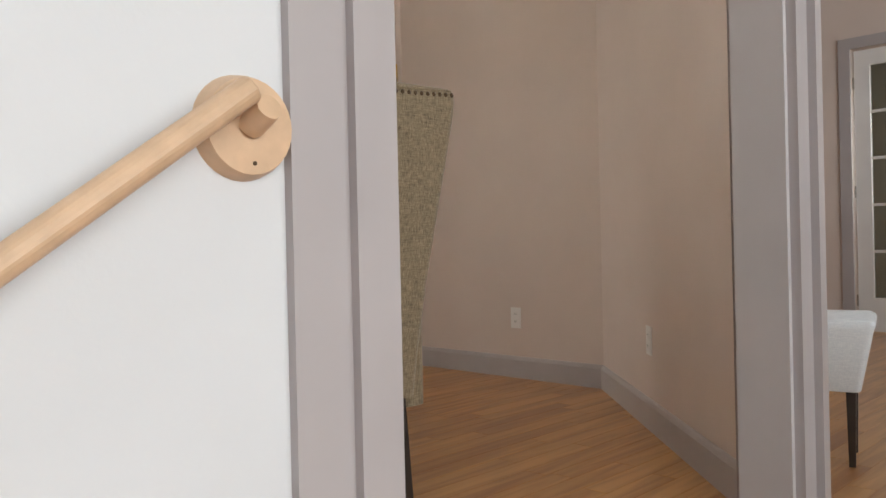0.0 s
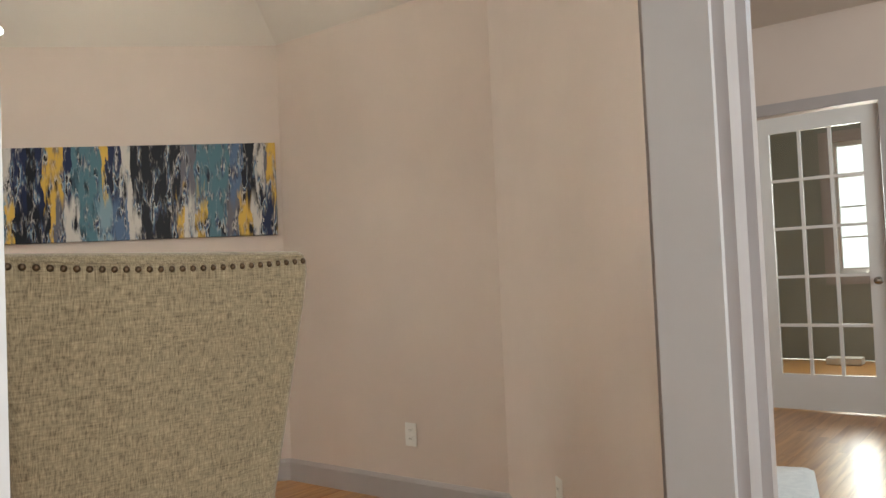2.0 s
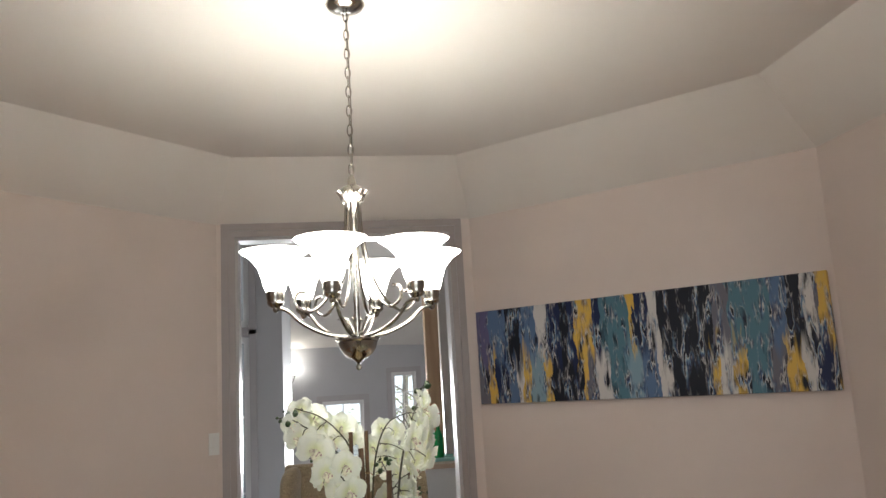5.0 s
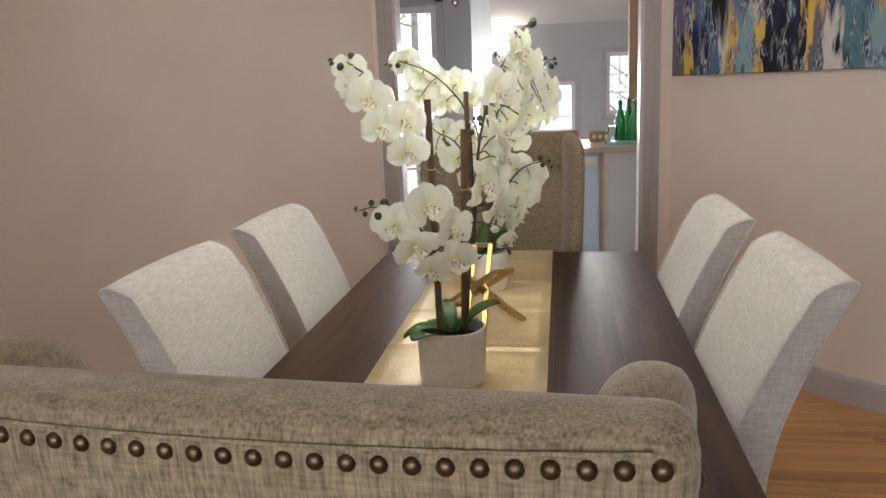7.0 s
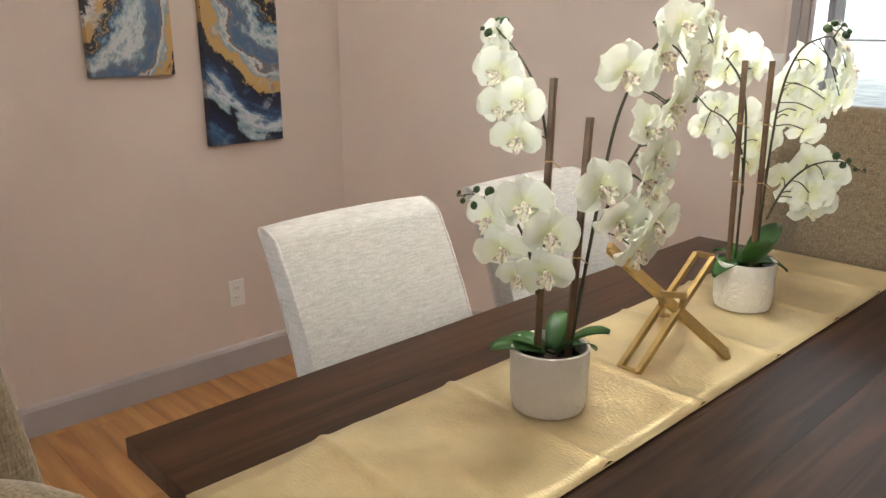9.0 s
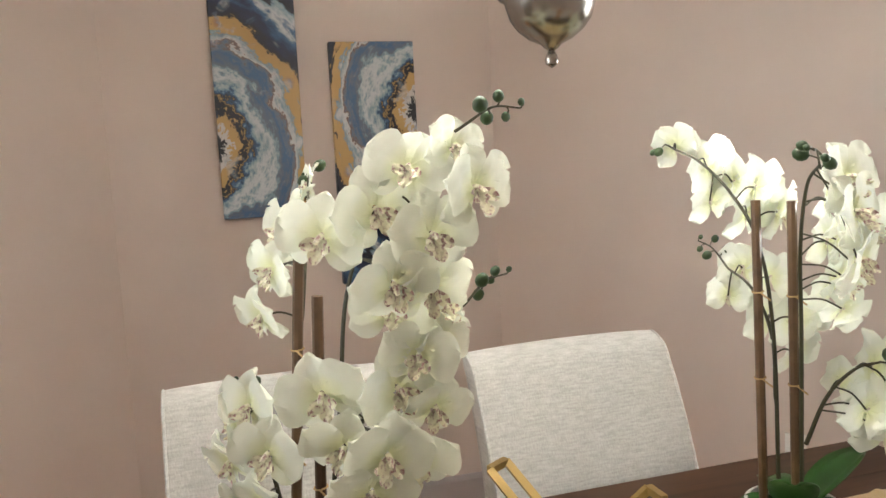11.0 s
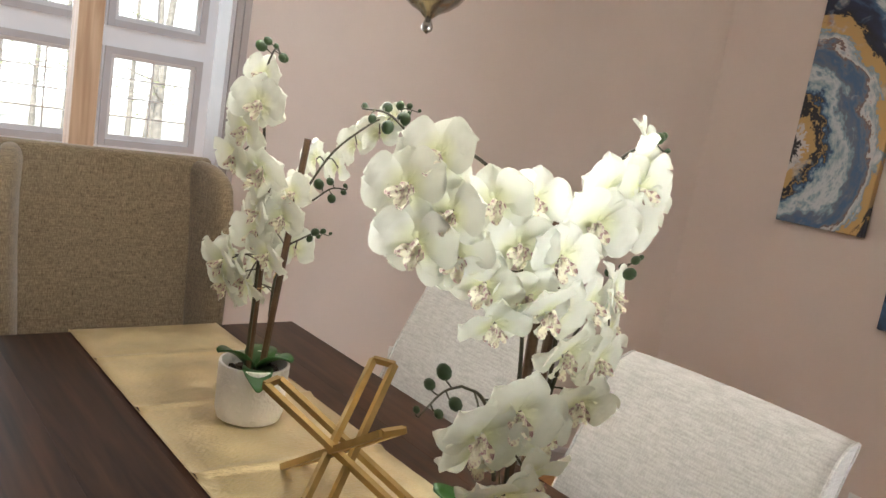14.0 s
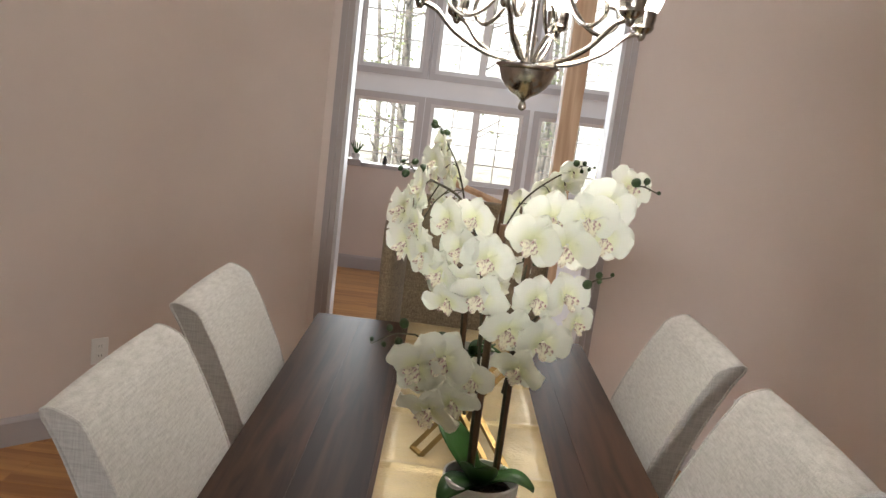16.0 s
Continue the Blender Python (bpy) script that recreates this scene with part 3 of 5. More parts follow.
bm.faces.new((vb[1], vb[8], vb[9], vb[2]))
solid("ceiling_kitchen", bm, M_CEIL, "white vaulted ceiling of the kitchen", "ceiling", "structure")

cab = thing("base_cabinet", "white painted kitchen base cabinet under the counter", "cabinet")
bm = B()
box(bm, 0.475, 2.4, 3.62, 4.3, 0.09, 0.90)
part("body", bm, M_DOOR, cab)
bm = B()
box(bm, 0.475, 2.4, 3.66, 4.3, 0.0, 0.09)
part("plinth", bm, M_PLATE, cab)
bm = B()
box(bm, 0.452, 0.474, 3.60, 4.3, 0.0, 0.90)
part("end_strip", bm, M_POST, cab, "pale wooden corner strip")
app = thing("dishwasher", "dishwasher beside the cabinet, blue daylight painted on its front", "dishwasher")
bm = B()
box(bm, 0.26, 0.449, 3.64, 4.25, 0.02, 0.895)
# the front's pale blue is window light painted into its colour
part("body", bm, mat("front_blue_daylight", (0.60, 0.73, 0.88), 0.3), app, "door with blue daylight put into its colour", bevel=0.006)
bm = B()
box(bm, 0.28, 0.43, 3.615, 3.638, 0.80, 0.87)
part("control_strip", bm, M_PLATE, app, bevel=0.003)
bm = B()
box(bm, 0.24, 2.4, 3.55, 4.31, 0.90, 0.935)
solid("countertop", bm, mat("pale_wood_counter", (0.60, 0.45, 0.34), 0.35, noise_scale=8, vary=0.1), "pale wood-edged kitchen countertop", "countertop", bevel=0.004)
kp = thing("kitchen_post", "pale pine post standing on the counter", "post")
bm = B()
box(bm, 0.685, 0.80, 4.19, 4.30, 0.936, 3.6)
part("post", bm, M_POST, kp, bevel=0.004)
tray = thing("tray", "pale turquoise glass tray on the counter", "tray")
bm = B()
box(bm, 0.50, 0.84, 3.72, 4.02, 0.936, 0.944)
part("base", bm, mat("turquoise_glass", (0.35, 0.62, 0.58), 0.15), tray, bevel=0.003)
for q in ((0.50, 0.84, 3.72, 3.73), (0.50, 0.84, 4.01, 4.02)):
    bm = B()
    box(bm, *q, 0.945, 0.965)
    part("rim", bm, tray.children[0].data.materials[0], tray)
bottle = None
for bx, by in ((0.60, 3.86), (0.665, 3.93), (0.70, 3.82)):
    if bottle is None:
        bottle = thing("bottle", "green glass bottle on the tray", "bottle", (bx, by, 0.945), group="green bottles")
        bm = B()
        lathe(bm, [(0.034, 0), (0.036, 0.01), (0.036, 0.15), (0.030, 0.19), (0.015, 0.23), (0.013, 0.275), (0.016, 0.28), (0.016, 0.29)], 20)
        part("body", bm, M_GREEN, bottle, smooth=True)
        bm = B()
        lathe(bm, [(0.017, 0.29), (0.017, 0.302)], 16)
        part("cap", bm, M_METAL, bottle)
    else:
        copy_thing(bottle, pose(bx, by, 0.945))
glass_thing = thing("drinking_glass", "clear drinking glass on the counter", "glass", (0.545, 3.80, 0.945))
bm = B()
lathe(bm, [(0.028, 0), (0.033, 0.12), (0.031, 0.12), (0.026, 0.006)], 18)
part("cup", bm, M_GLASS, glass_thing, smooth=True)
bx = thing("basket", "small brown woven basket with pale dots", "basket", (0.47, 4.08, 0.936))
bm = B()
box(bm, -0.08, 0.08, -0.05, 0.05, 0, 0.075)
part("body", bm, mat("wicker", (0.42, 0.22, 0.10), 0.7, noise_scale=60, vary=0.4), bx, bevel=0.008)
for k in range(3):
    bm = B()
    lathe(bm, [(0.014, 0), (0.014, 0.002)], 12)
    o = part("dot", bm, M_PLATE, bx)
    o.matrix_basis = pose(-0.045 + 0.045 * k, -0.0505, 0.04, 90, 0, 0)


def sconce():
    t = thing("wall_sconce", "nickel wall lamp with a white glass shade, lit", "wall lamp", (-0.60, KF, 1.72))
    bm = B()
    lathe(bm, [(0.05, 0), (0.05, 0.012), (0.03, 0.02)], 20)
    o = part("backplate", bm, M_METAL, t, smooth=True)
    o.matrix_basis = pose(-0.06, 0, 0.05, 90, 0, 0)
    bm = B()
    tube(bm, bezier([(-0.06, -0.02, 0.05), (-0.05, -0.10, -0.06), (0.0, -0.14, -0.04), (0.03, -0.14, 0.06)], 6), 0.008)
    part("arm", bm, M_METAL, t, smooth=True)
    bm = B()
    lathe(bm, [(0.03, 0.06), (0.045, 0.09), (0.055, 0.15), (0.085, 0.20), (0.08, 0.20), (0.045, 0.10)], 20, (0.03, -0.14, 0))
    part("shade", bm, M_SHADE, t, "lit white glass shade", smooth=True)


M_SHADE = bpy.data.materials.new("frosted_glass_shade")
M_SHADE.use_nodes = True
pb = M_SHADE.node_tree.nodes["Principled BSDF"]
pb.inputs["Base Color"].default_value = (0.9, 0.9, 0.88, 1)
pb.inputs["Roughness"].default_value = 0.35
pb.inputs["Emission Color"].default_value = (1, 0.97, 0.91, 1)
pb.inputs["Emission Strength"].default_value = 9.5
sconce()


# ---- dining table ----
def dining_table():
    t = thing("dining_table", "dark espresso plank dining table", "table")
    w, n = 0.968, 6
    for k in range(n):
        bm = B()
        x0 = -0.484 + w * k / n
        box(bm, x0 + 0.0001, x0 + w / n - 0.0001, -0.949, 1.0, 0.722, 0.76)
        part("plank", bm, M_TABLE, t, bevel=0.0004, segments=1)
    for x in (-0.405, 0.405):
        bm = B()
        box(bm, x - 0.011, x + 0.011, -0.80, 0.85, 0.63, 0.722)
        part("apron", bm, M_TABLE, t)
    for y in (-0.83, 0.88):
        bm = B()
        box(bm, -0.38, 0.38, y - 0.011, y + 0.011, 0.63, 0.722)
        part("apron", bm, M_TABLE_X, t)
    for x in (-0.40, 0.40):
        for y in (-0.845, 0.895):
            bm = B()
            box(bm, x - 0.045, x + 0.045, y - 0.045, y + 0.045, 0, 0.721)
            part("leg", bm, M_TABLE_Z, t, bevel=0.004)


M_TABLE_X = wood("espresso_plank_cross", (0.015, 0.0065, 0.0036), (0.064, 0.029, 0.0145), 0, 26, 0.42, spec=0.2)
M_TABLE_Z = wood("espresso_leg", (0.018, 0.008, 0.005), (0.07, 0.032, 0.018), 2, 26, 0.35)
dining_table()


# ---- upholstered side chairs ----
def loft(bm, rings):
    """Closed rings of points joined one after another, with capped ends."""
    vs = [[bm.verts.new(p) for p in r] for r in rings]
    for a, b in zip(vs, vs[1:]):
        for k in range(len(a)):
            bm.faces.new((a[k], a[(k + 1) % len(a)], b[(k + 1) % len(a)], b[k]))
    bm.faces.new(vs[0][::-1])
    bm.faces.new(vs[-1])
    return bm


def rounded(x0, x1, y0, y1, r, z, lean=0.0, n=4):
    """A rectangle with round corners at height z."""
    out = []
    for cx, cy, a0 in ((x1 - r, y1 - r, 0), (x0 + r, y1 - r, 90), (x0 + r, y0 + r, 180), (x1 - r, y0 + r, 270)):
        for k in range(n + 1):
            a = radians(a0 + 90 * k / n)
            out.append((cx + r * math.cos(a), cy + r * math.sin(a), z))
    return out


def side_chair():
    """Faces +x; its origin lies on the floor under the middle of the backrest's foot."""
    t = thing("dining_chair", "oatmeal linen upholstered dining chair with dark legs", "chair", group="chairs at the table's sides")
    # side outline of the padded slab: up the front, over the rounded top, down the rear
    up = bezier([(0.085, 0.30), (0.083, 0.45), (0.073, 0.58), (0.046, 0.70), (0.006, 0.81), (-0.042, 0.905), (-0.072, 0.952)], 3)
    over = [(-0.079, 0.966), (-0.087, 0.977), (-0.098, 0.986), (-0.112, 0.993), (-0.126, 0.9985), (-0.139, 1.002), (-0.149, 1.002), (-0.155, 0.998), (-0.155, 0.991)]
    down = bezier([(-0.150, 0.982), (-0.118, 0.93), (-0.070, 0.830), (-0.030, 0.71), (-0.010, 0.58), (-0.004, 0.45), (0.0, 0.30)], 3)
    outline = [(p[0], p[1]) for p in up] + over + [(p[0], p[1]) for p in down]
    bm = B()
    rings = []
    for y in (-0.238, -0.2375, -0.234, -0.20, -0.15, -0.08, 0.0, 0.08, 0.15, 0.20, 0.234, 0.2375, 0.238):
        tuck = 0.004 * max(0.0, (abs(y) - 0.233) / 0.005)
        rings.append([(x, y, z + (0.018 + 0.007 * (1 - (y / 0.24) ** 2) - tuck) * min(1, max(0, (z - 0.85) / 0.12))) for x, z in outline])
    loft(bm, rings)
    back = part("backrest", bm, M_LINEN, t, smooth=True)
    for side in (-1, 1):
        bm = B()
        tube(bm, [(x, side * 0.2375, z + 0.016 * min(1, max(0, (z - 0.85) / 0.12))) for x, z in outline[4:-4]], 0.0036, 6)
        part("piping", bm, M_LINEN, back, smooth=True)
    bm = B()
    loft(bm, [rounded(0.0, 0.44, -0.225, 0.225, 0.03, z) for z in (0.34, 0.40, 0.46)] + [rounded(0.01, 0.43, -0.215, 0.215, 0.03, 0.478), rounded(0.04, 0.40, -0.18, 0.18, 0.03, 0.486)])
    part("seat", bm, M_LINEN, t, smooth=True)
    for x in (0.0, 0.40):
        for y in (-0.195, 0.195):
            bm = B()
            loft(bm, [rounded(x - 0.017, x + 0.017, y - 0.017, y + 0.017, 0.004, 0.0), rounded(x - 0.022, x + 0.022, y - 0.022, y + 0.022, 0.004, 0.34)])
            part("leg", bm, M_DARKLEG, t)
    return t


first = side_chair()
first.matrix_basis = pose(-0.562, -0.29, 0, 0, 0, 0)
copy_thing(first, pose(-0.562, 0.349, 0, 0, 0, 0))
copy_thing(first, pose(0.543, -0.238, 0, 0, 0, 180))
copy_thing(first, pose(0.518, 0.41, 0, 0, 0, 180))


# ---- wing chairs at the ends ----
def wing_chair():
    """Faces +y; its origin lies on the floor under the back."""
    t = thing("wing_chair", "brown burlap wing chair with a row of bronze nailheads", "chair", group="wing chairs at the table's ends")
    bm = B()
    prof = [(0.325, 0.228, 0.13, 0.012), (0.45, 0.238, 0.12, 0.0), (0.65, 0.256, 0.09, -0.025), (0.90, 0.287, 0.04, -0.06), (1.08, 0.309, 0.0, -0.085), (1.140, 0.314, -0.008, -0.092), (1.160, 0.314, -0.010, -0.092), (1.175, 0.311, -0.016, -0.087), (1.182, 0.305, -0.026, -0.076), (1.185, 0.297, -0.040, -0.062)]
    rings = []
    for z, w, yf, yb in prof:
        rings.append([(x, y, zz - 0.012 * (1 - (x / 0.314) ** 2) * (z > 1.1)) for x, y, zz in rounded(-w, w, yb, yf, min(0.03, (yf - yb) / 2.2), z)])
    loft(bm, rings)
    back = part("backrest", bm, M_BURLAP, t, smooth=True)
    for sx in (-1, 1):
        bm = B()
        rings = []
        for z, y0, y1, th in ((0.53, 0.10, 0.25, 0.034), (0.62, 0.08, 0.24, 0.034), (0.75, 0.04, 0.225, 0.034), (0.90, 0.0, 0.205, 0.034), (1.05, -0.045, 0.180, 0.035), (1.11, -0.062, 0.165, 0.036), (1.132, -0.068, 0.148, 0.0355), (1.150, -0.066, 0.122, 0.032), (1.163, -0.058, 0.092, 0.026), (1.172, -0.044, 0.062, 0.017), (1.176, -0.026, 0.034, 0.007)):
            pts = []
            for k in range(24):
                a = 2 * math.pi * k / 24
                c, q = math.cos(a), math.sin(a)
                y = (y0 + y1) / 2 + (y1 - y0) / 2 * math.copysign(abs(c) ** 0.75, c)
                pts.append((sx * (0.268 - 0.08 * max(0, 1.0 - z) + 0.20 * max(0, y + 0.02)) + th * math.copysign(abs(q) ** 0.75, q), y, z))
            rings.append(pts)
        loft(bm, rings)
        part("wing", bm, M_BURLAP, t, smooth=True)
        bm = B()
        loft(bm, [rounded(sx * 0.275 - 0.045, sx * 0.275 + 0.045, 0.08, 0.36, 0.03, z) for z in (0.28, 0.48, 0.53)] + [rounded(sx * 0.275 - 0.03, sx * 0.275 + 0.03, 0.10, 0.34, 0.025, 0.55)])
        part("arm", bm, M_BURLAP, t, smooth=True)
    # stitched seam above the nails
    bm = B()
    tube(bm, [(x, -0.0925, 1.150 + 0.030 - 0.012 * (1 - (x / 0.314) ** 2) - 0.006) for x in np.linspace(-0.285, 0.285, 21)], 0.0016, 5)
    part("seam", bm, M_BURLAP, back)
    bm = B()
    loft(bm, [rounded(-0.215, 0.215, 0.08, 0.53, 0.03, z) for z in (0.27, 0.36, 0.46)] + [rounded(-0.17, 0.17, 0.10, 0.51, 0.03, 0.485)])
    part("seat", bm, M_BURLAP, t, smooth=True)
    n = 28
    for k in range(n):
        x = -0.290 + 0.580 * k / (n - 1)
        bm = B()
        lathe(bm, [(0.0068, 0), (0.0062, 0.0025), (0.004, 0.0045), (0.0012, 0.0052)], 10)
        o = part("nailhead", bm, M_BRONZE, back, smooth=True) if k == 0 else new("nailhead", stud)
        if k == 0:
            stud = o.data
        o.parent = back
        o.matrix_basis = pose(x, -0.0905, 1.163 - 0.012 * (1 - (x / 0.314) ** 2), 90, 0, 0)
    for sx in (-1, 1):
        for k in range(12):
            o = new("nailhead", stud)
            o.parent = back
            z = 1.135 - 0.03 * k
            o.matrix_basis = pose(sx * (0.3135 - 0.117 * max(0, 1.08 - z)), -0.046 + 0.14 * (1.135 - z), z, 0, 90 * sx, 0)
    for x in (-0.18, 0.18):
        for y, s in ((0.06, -1), (0.47, 0)):
            bm = B()
            loft(bm, [rounded(x - 0.016, x + 0.016, y + 0.05 * s - 0.016, y + 0.05 * s + 0.016, 0.003, 0.0), rounded(x - 0.024, x + 0.024, y - 0.024, y + 0.024, 0.003, 0.335)])
            part("leg", bm, M_DARKLEG, t)
    return t


wing = wing_chair()
wing.matrix_basis = pose(-0.044, -1.361, 0, 0, 0, -4.5)
copy_thing(wing, pose(-0.055, 1.385, 0, 0, 0, 180))


# ---- table runner ----
def runner():
    x0, x1, y0, y1 = -0.24, 0.148, -0.953, 1.004
    nx, ny = 12, 260
    bm = B()
    grid = []
    for j in range(ny + 1):
        row = []
        s = y0 - 0.10 + (y1 - y0 + 0.20) * j / ny
        for i in range(nx + 1):
            x = x0 + (x1 - x0) * i / nx
            y, z = s, 0.7635 + 0.0022 * (1 + noise.noise((x * 5, s * 7, 0))) + 0.0012 * (1 + noise.noise((x * 14, s * 22, 3))) + sum(0.006 * math.exp(-((s - c - 0.03 * noise.noise((x * 4, c, 1))) / 0.011) ** 2) for c in (-0.72, -0.42, -0.12, 0.2, 0.52, 0.8))
            if s < y0:
                y, z = y0 - 0.002, 0.762 + (s - y0)
            if s > y1:
                y, z = y1 + 0.002, 0.762 - (s - y1)
            row.append(bm.verts.new((x, y, z)))
        grid.append(row)
    for a, b in zip(grid, grid[1:]):
        for i in range(nx):
            bm.faces.new((a[i], a[i + 1], b[i + 1], b[i]))
    t = thing("table_runner", "metallic gold woven table runner with creases", "table runner")
    ob = part("cloth", bm, M_RUNNER, t, smooth=True)
    for x in (x0, x1):
        bm = B()
        tube(bm, [(x, y0 - 0.0025, 0.67), (x, y0 - 0.0025, 0.7645), (x, 0.0, 0.7655), (x, y1 + 0.0025, 0.7645), (x, y1 + 0.0025, 0.67)], 0.0016, 5)
        part("hem", bm, M_RUNNER, t)
    md = ob.modifiers.new("thickness", "SOLIDIFY")
    md.thickness = 0.0012


M_RUNNER = mat("gold_cloth", (0.62, 0.50, 0.28), 0.30, 0.4, noise_scale=9, vary=0.14)
nt = M_RUNNER.node_tree
co = nt.nodes.new("ShaderNodeTexCoord")
pn, pr = nt.nodes.new("ShaderNodeTexNoise"), nt.nodes.new("ShaderNodeMapRange")
pn.inputs["Scale"].default_value, pn.inputs["Detail"].default_value = 7, 4
pr.inputs["From Min"].default_value, pr.inputs["From Max"].default_value = 0.38, 0.66
pr.inputs["To Min"].default_value, pr.inputs["To Max"].default_value = 0.2, 0.85
nt.links.new(co.outputs["Object"], pn.inputs["Vector"])
nt.links.new(pn.outputs["Fac"], pr.inputs["Value"])
nt.links.new(pr.outputs["Result"], nt.nodes["Principled BSDF"].inputs["Metallic"])
cn = nt.nodes.new("ShaderNodeTexNoise")
cn.inputs["Scale"].default_value, cn.inputs["Detail"].default_value = 16, 5
wm = nt.nodes.new("ShaderNodeMapping")
wm.inputs["Scale"].default_value = (110, 330, 20)
wv = nt.nodes.new("ShaderNodeTexNoise")
wv.inputs["Scale"].default_value, wv.inputs["Detail"].default_value = 1.0, 1
nt.links.new(co.outputs["Object"], wm.inputs["Vector"])
nt.links.new(wm.outputs[0], wv.inputs["Vector"])
nt.links.new(co.outputs["Object"], cn.inputs["Vector"])
am = nt.nodes.new("ShaderNodeMath")
am.operation, am.inputs[1].default_value = "MULTIPLY_ADD", 0.75
nt.links.new(wv.outputs["Fac"], am.inputs[0])
nt.links.new(cn.outputs["Fac"], am.inputs[2])
bp = nt.nodes.new("ShaderNodeBump")
bp.inputs["Strength"].default_value, bp.inputs["Distance"].default_value = 0.6, 0.004
nt.links.new(am.outputs[0], bp.inputs["Height"])
nt.links.new(bp.outputs["Normal"], nt.nodes["Principled BSDF"].inputs["Normal"])
runner()


# ---- gold ornament: three crossed frames ----
def ornament():
    c = Vector((-0.03, 0.05, 0.872))
    t = thing("gold_ornament", "antique gold ornament of three crossed rectangular frames", "ornament", tuple(c))
    for u in ((0.075, -0.135, 0.075), (0.0, 0.125, 0.085), (-0.115, -0.075, 0.118)):
        u = Vector(u)
        low = -u * (0.103 / u.z)
        ax = u.normalized()
        w = ax.cross(Vector((0, 0, 1))).normalized() * 0.021
        bm = B()
        tube(bm, [u + w, u - w], 0.0078, 4)
        tube(bm, [low + w, low - w], 0.0078, 4)
        tube(bm, [u + w * 0.99, low + w * 0.99], 0.0082, 4)
        tube(bm, [u - w * 0.99, low - w * 0.99], 0.0082, 4)
        part("frame", bm, M_GOLD, t)


ornament()


# ---- orchids ----
def petal_mesh(bm, length, width, angle, cup, curl, base=0.006):
    """One petal in the flower's plane (facing +z), out from the middle at an angle."""
    ca, sa = math.cos(angle), math.sin(angle)
    rows, cols, vs = 8, 6, []
    for i in range(rows + 1):
        f = math.sin(math.pi / 2 * i / rows)
        half = width * 0.5 * (math.sqrt(max(0.02, 1 - ((f - 0.56) / 0.44) ** 2)) if f > 0.56 else 0.22 + 0.78 * math.sin(math.pi / 2 * f / 0.56))
        row = []
        for j in range(cols + 1):
            g = -1 + 2 * j / cols
            x, y = base + length * f * (1 - 0.05 * g * g * f), half * g
            z = cup * f - curl * f * f + 0.006 * g * g * f + 0.0025 * math.sin(9 * f + 5 * g + angle * 3)
            row.append(bm.verts.new((ca * x - sa * y, sa * x + ca * y, z)))
        vs.append(row)
    for a, b in zip(vs, vs[1:]):
        for j in range(cols):
            bm.faces.new((a[j], a[j + 1], b[j + 1], b[j]))


def petal_material():
    m = bpy.data.materials.new("orchid_petal")
    m.use_nodes = True
    nt = m.node_tree
    b = nt.nodes["Principled BSDF"]
    b.inputs["Roughness"].default_value = 0.55
    b.inputs["Specular IOR Level"].default_value = 0.3
    co, ln, ramp = nt.nodes.new("ShaderNodeTexCoord"), nt.nodes.new("ShaderNodeVectorMath"), nt.nodes.new("ShaderNodeValToRGB")
    ln.operation = "LENGTH"
    sc = nt.nodes.new("ShaderNodeMath")
    sc.operation, sc.inputs[1].default_value = "MULTIPLY", 17.0
    nt.links.new(co.outputs["Object"], ln.inputs[0])
    nt.links.new(ln.outputs["Value"], sc.inputs[0])
    nt.links.new(sc.outputs[0], ramp.inputs["Fac"])
    e = ramp.color_ramp.elements
    e[0].position, e[0].color = 0.08, (0.80, 0.82, 0.42, 1)
    e[1].position, e[1].color = 0.55, (0.84, 0.85, 0.77, 1)
    nt.links.new(ramp.outputs[0], b.inputs["Base Color"])
    tr, mix = nt.nodes.new("ShaderNodeBsdfTranslucent"), nt.nodes.new("ShaderNodeMixShader")
    tr.inputs["Color"].default_value = (0.93, 0.95, 0.80, 1)
    mix.inputs[0].default_value = 0.34
    nt.links.new(b.outputs[0], mix.inputs[1])
    nt.links.new(tr.outputs[0], mix.inputs[2])
    nt.links.new(mix.outputs[0], nt.nodes["Material Output"].inputs["Surface"])
    vn = nt.nodes.new("ShaderNodeTexNoise")
    vn.inputs["Scale"].default_value = 120
    bp = nt.nodes.new("ShaderNodeBump")
    bp.inputs["Strength"].default_value, bp.inputs["Distance"].default_value = 0.25, 0.001
    nt.links.new(co.outputs["Object"], vn.inputs["Vector"])
    nt.links.new(vn.outputs["Fac"], bp.inputs["Height"])
    nt.links.new(bp.outputs["Normal"], b.inputs["Normal"])
    return m


def lip_material():
    m = mat("orchid_lip", (0.80, 0.70, 0.38), 0.5)
    nt = m.node_tree
    co, n, ramp = nt.nodes.new("ShaderNodeTexCoord"), nt.nodes.new("ShaderNodeTexNoise"), nt.nodes.new("ShaderNodeValToRGB")
    n.inputs["Scale"].default_value, n.inputs["Detail"].default_value = 150, 2
    nt.links.new(co.outputs["Object"], n.inputs["Vector"])
    nt.links.new(n.outputs["Fac"], ramp.inputs["Fac"])
    e = ramp.color_ramp.elements
    e[0].position, e[0].color = 0.34, (0.42, 0.24, 0.24, 1)
    e[1].position, e[1].color = 0.50, (0.90, 0.87, 0.68, 1)
    nt.links.new(ramp.outputs[0], nt.nodes["Principled BSDF"].inputs["Base Color"])
    return m


M_PETAL, M_LIP = petal_material(), lip_material()


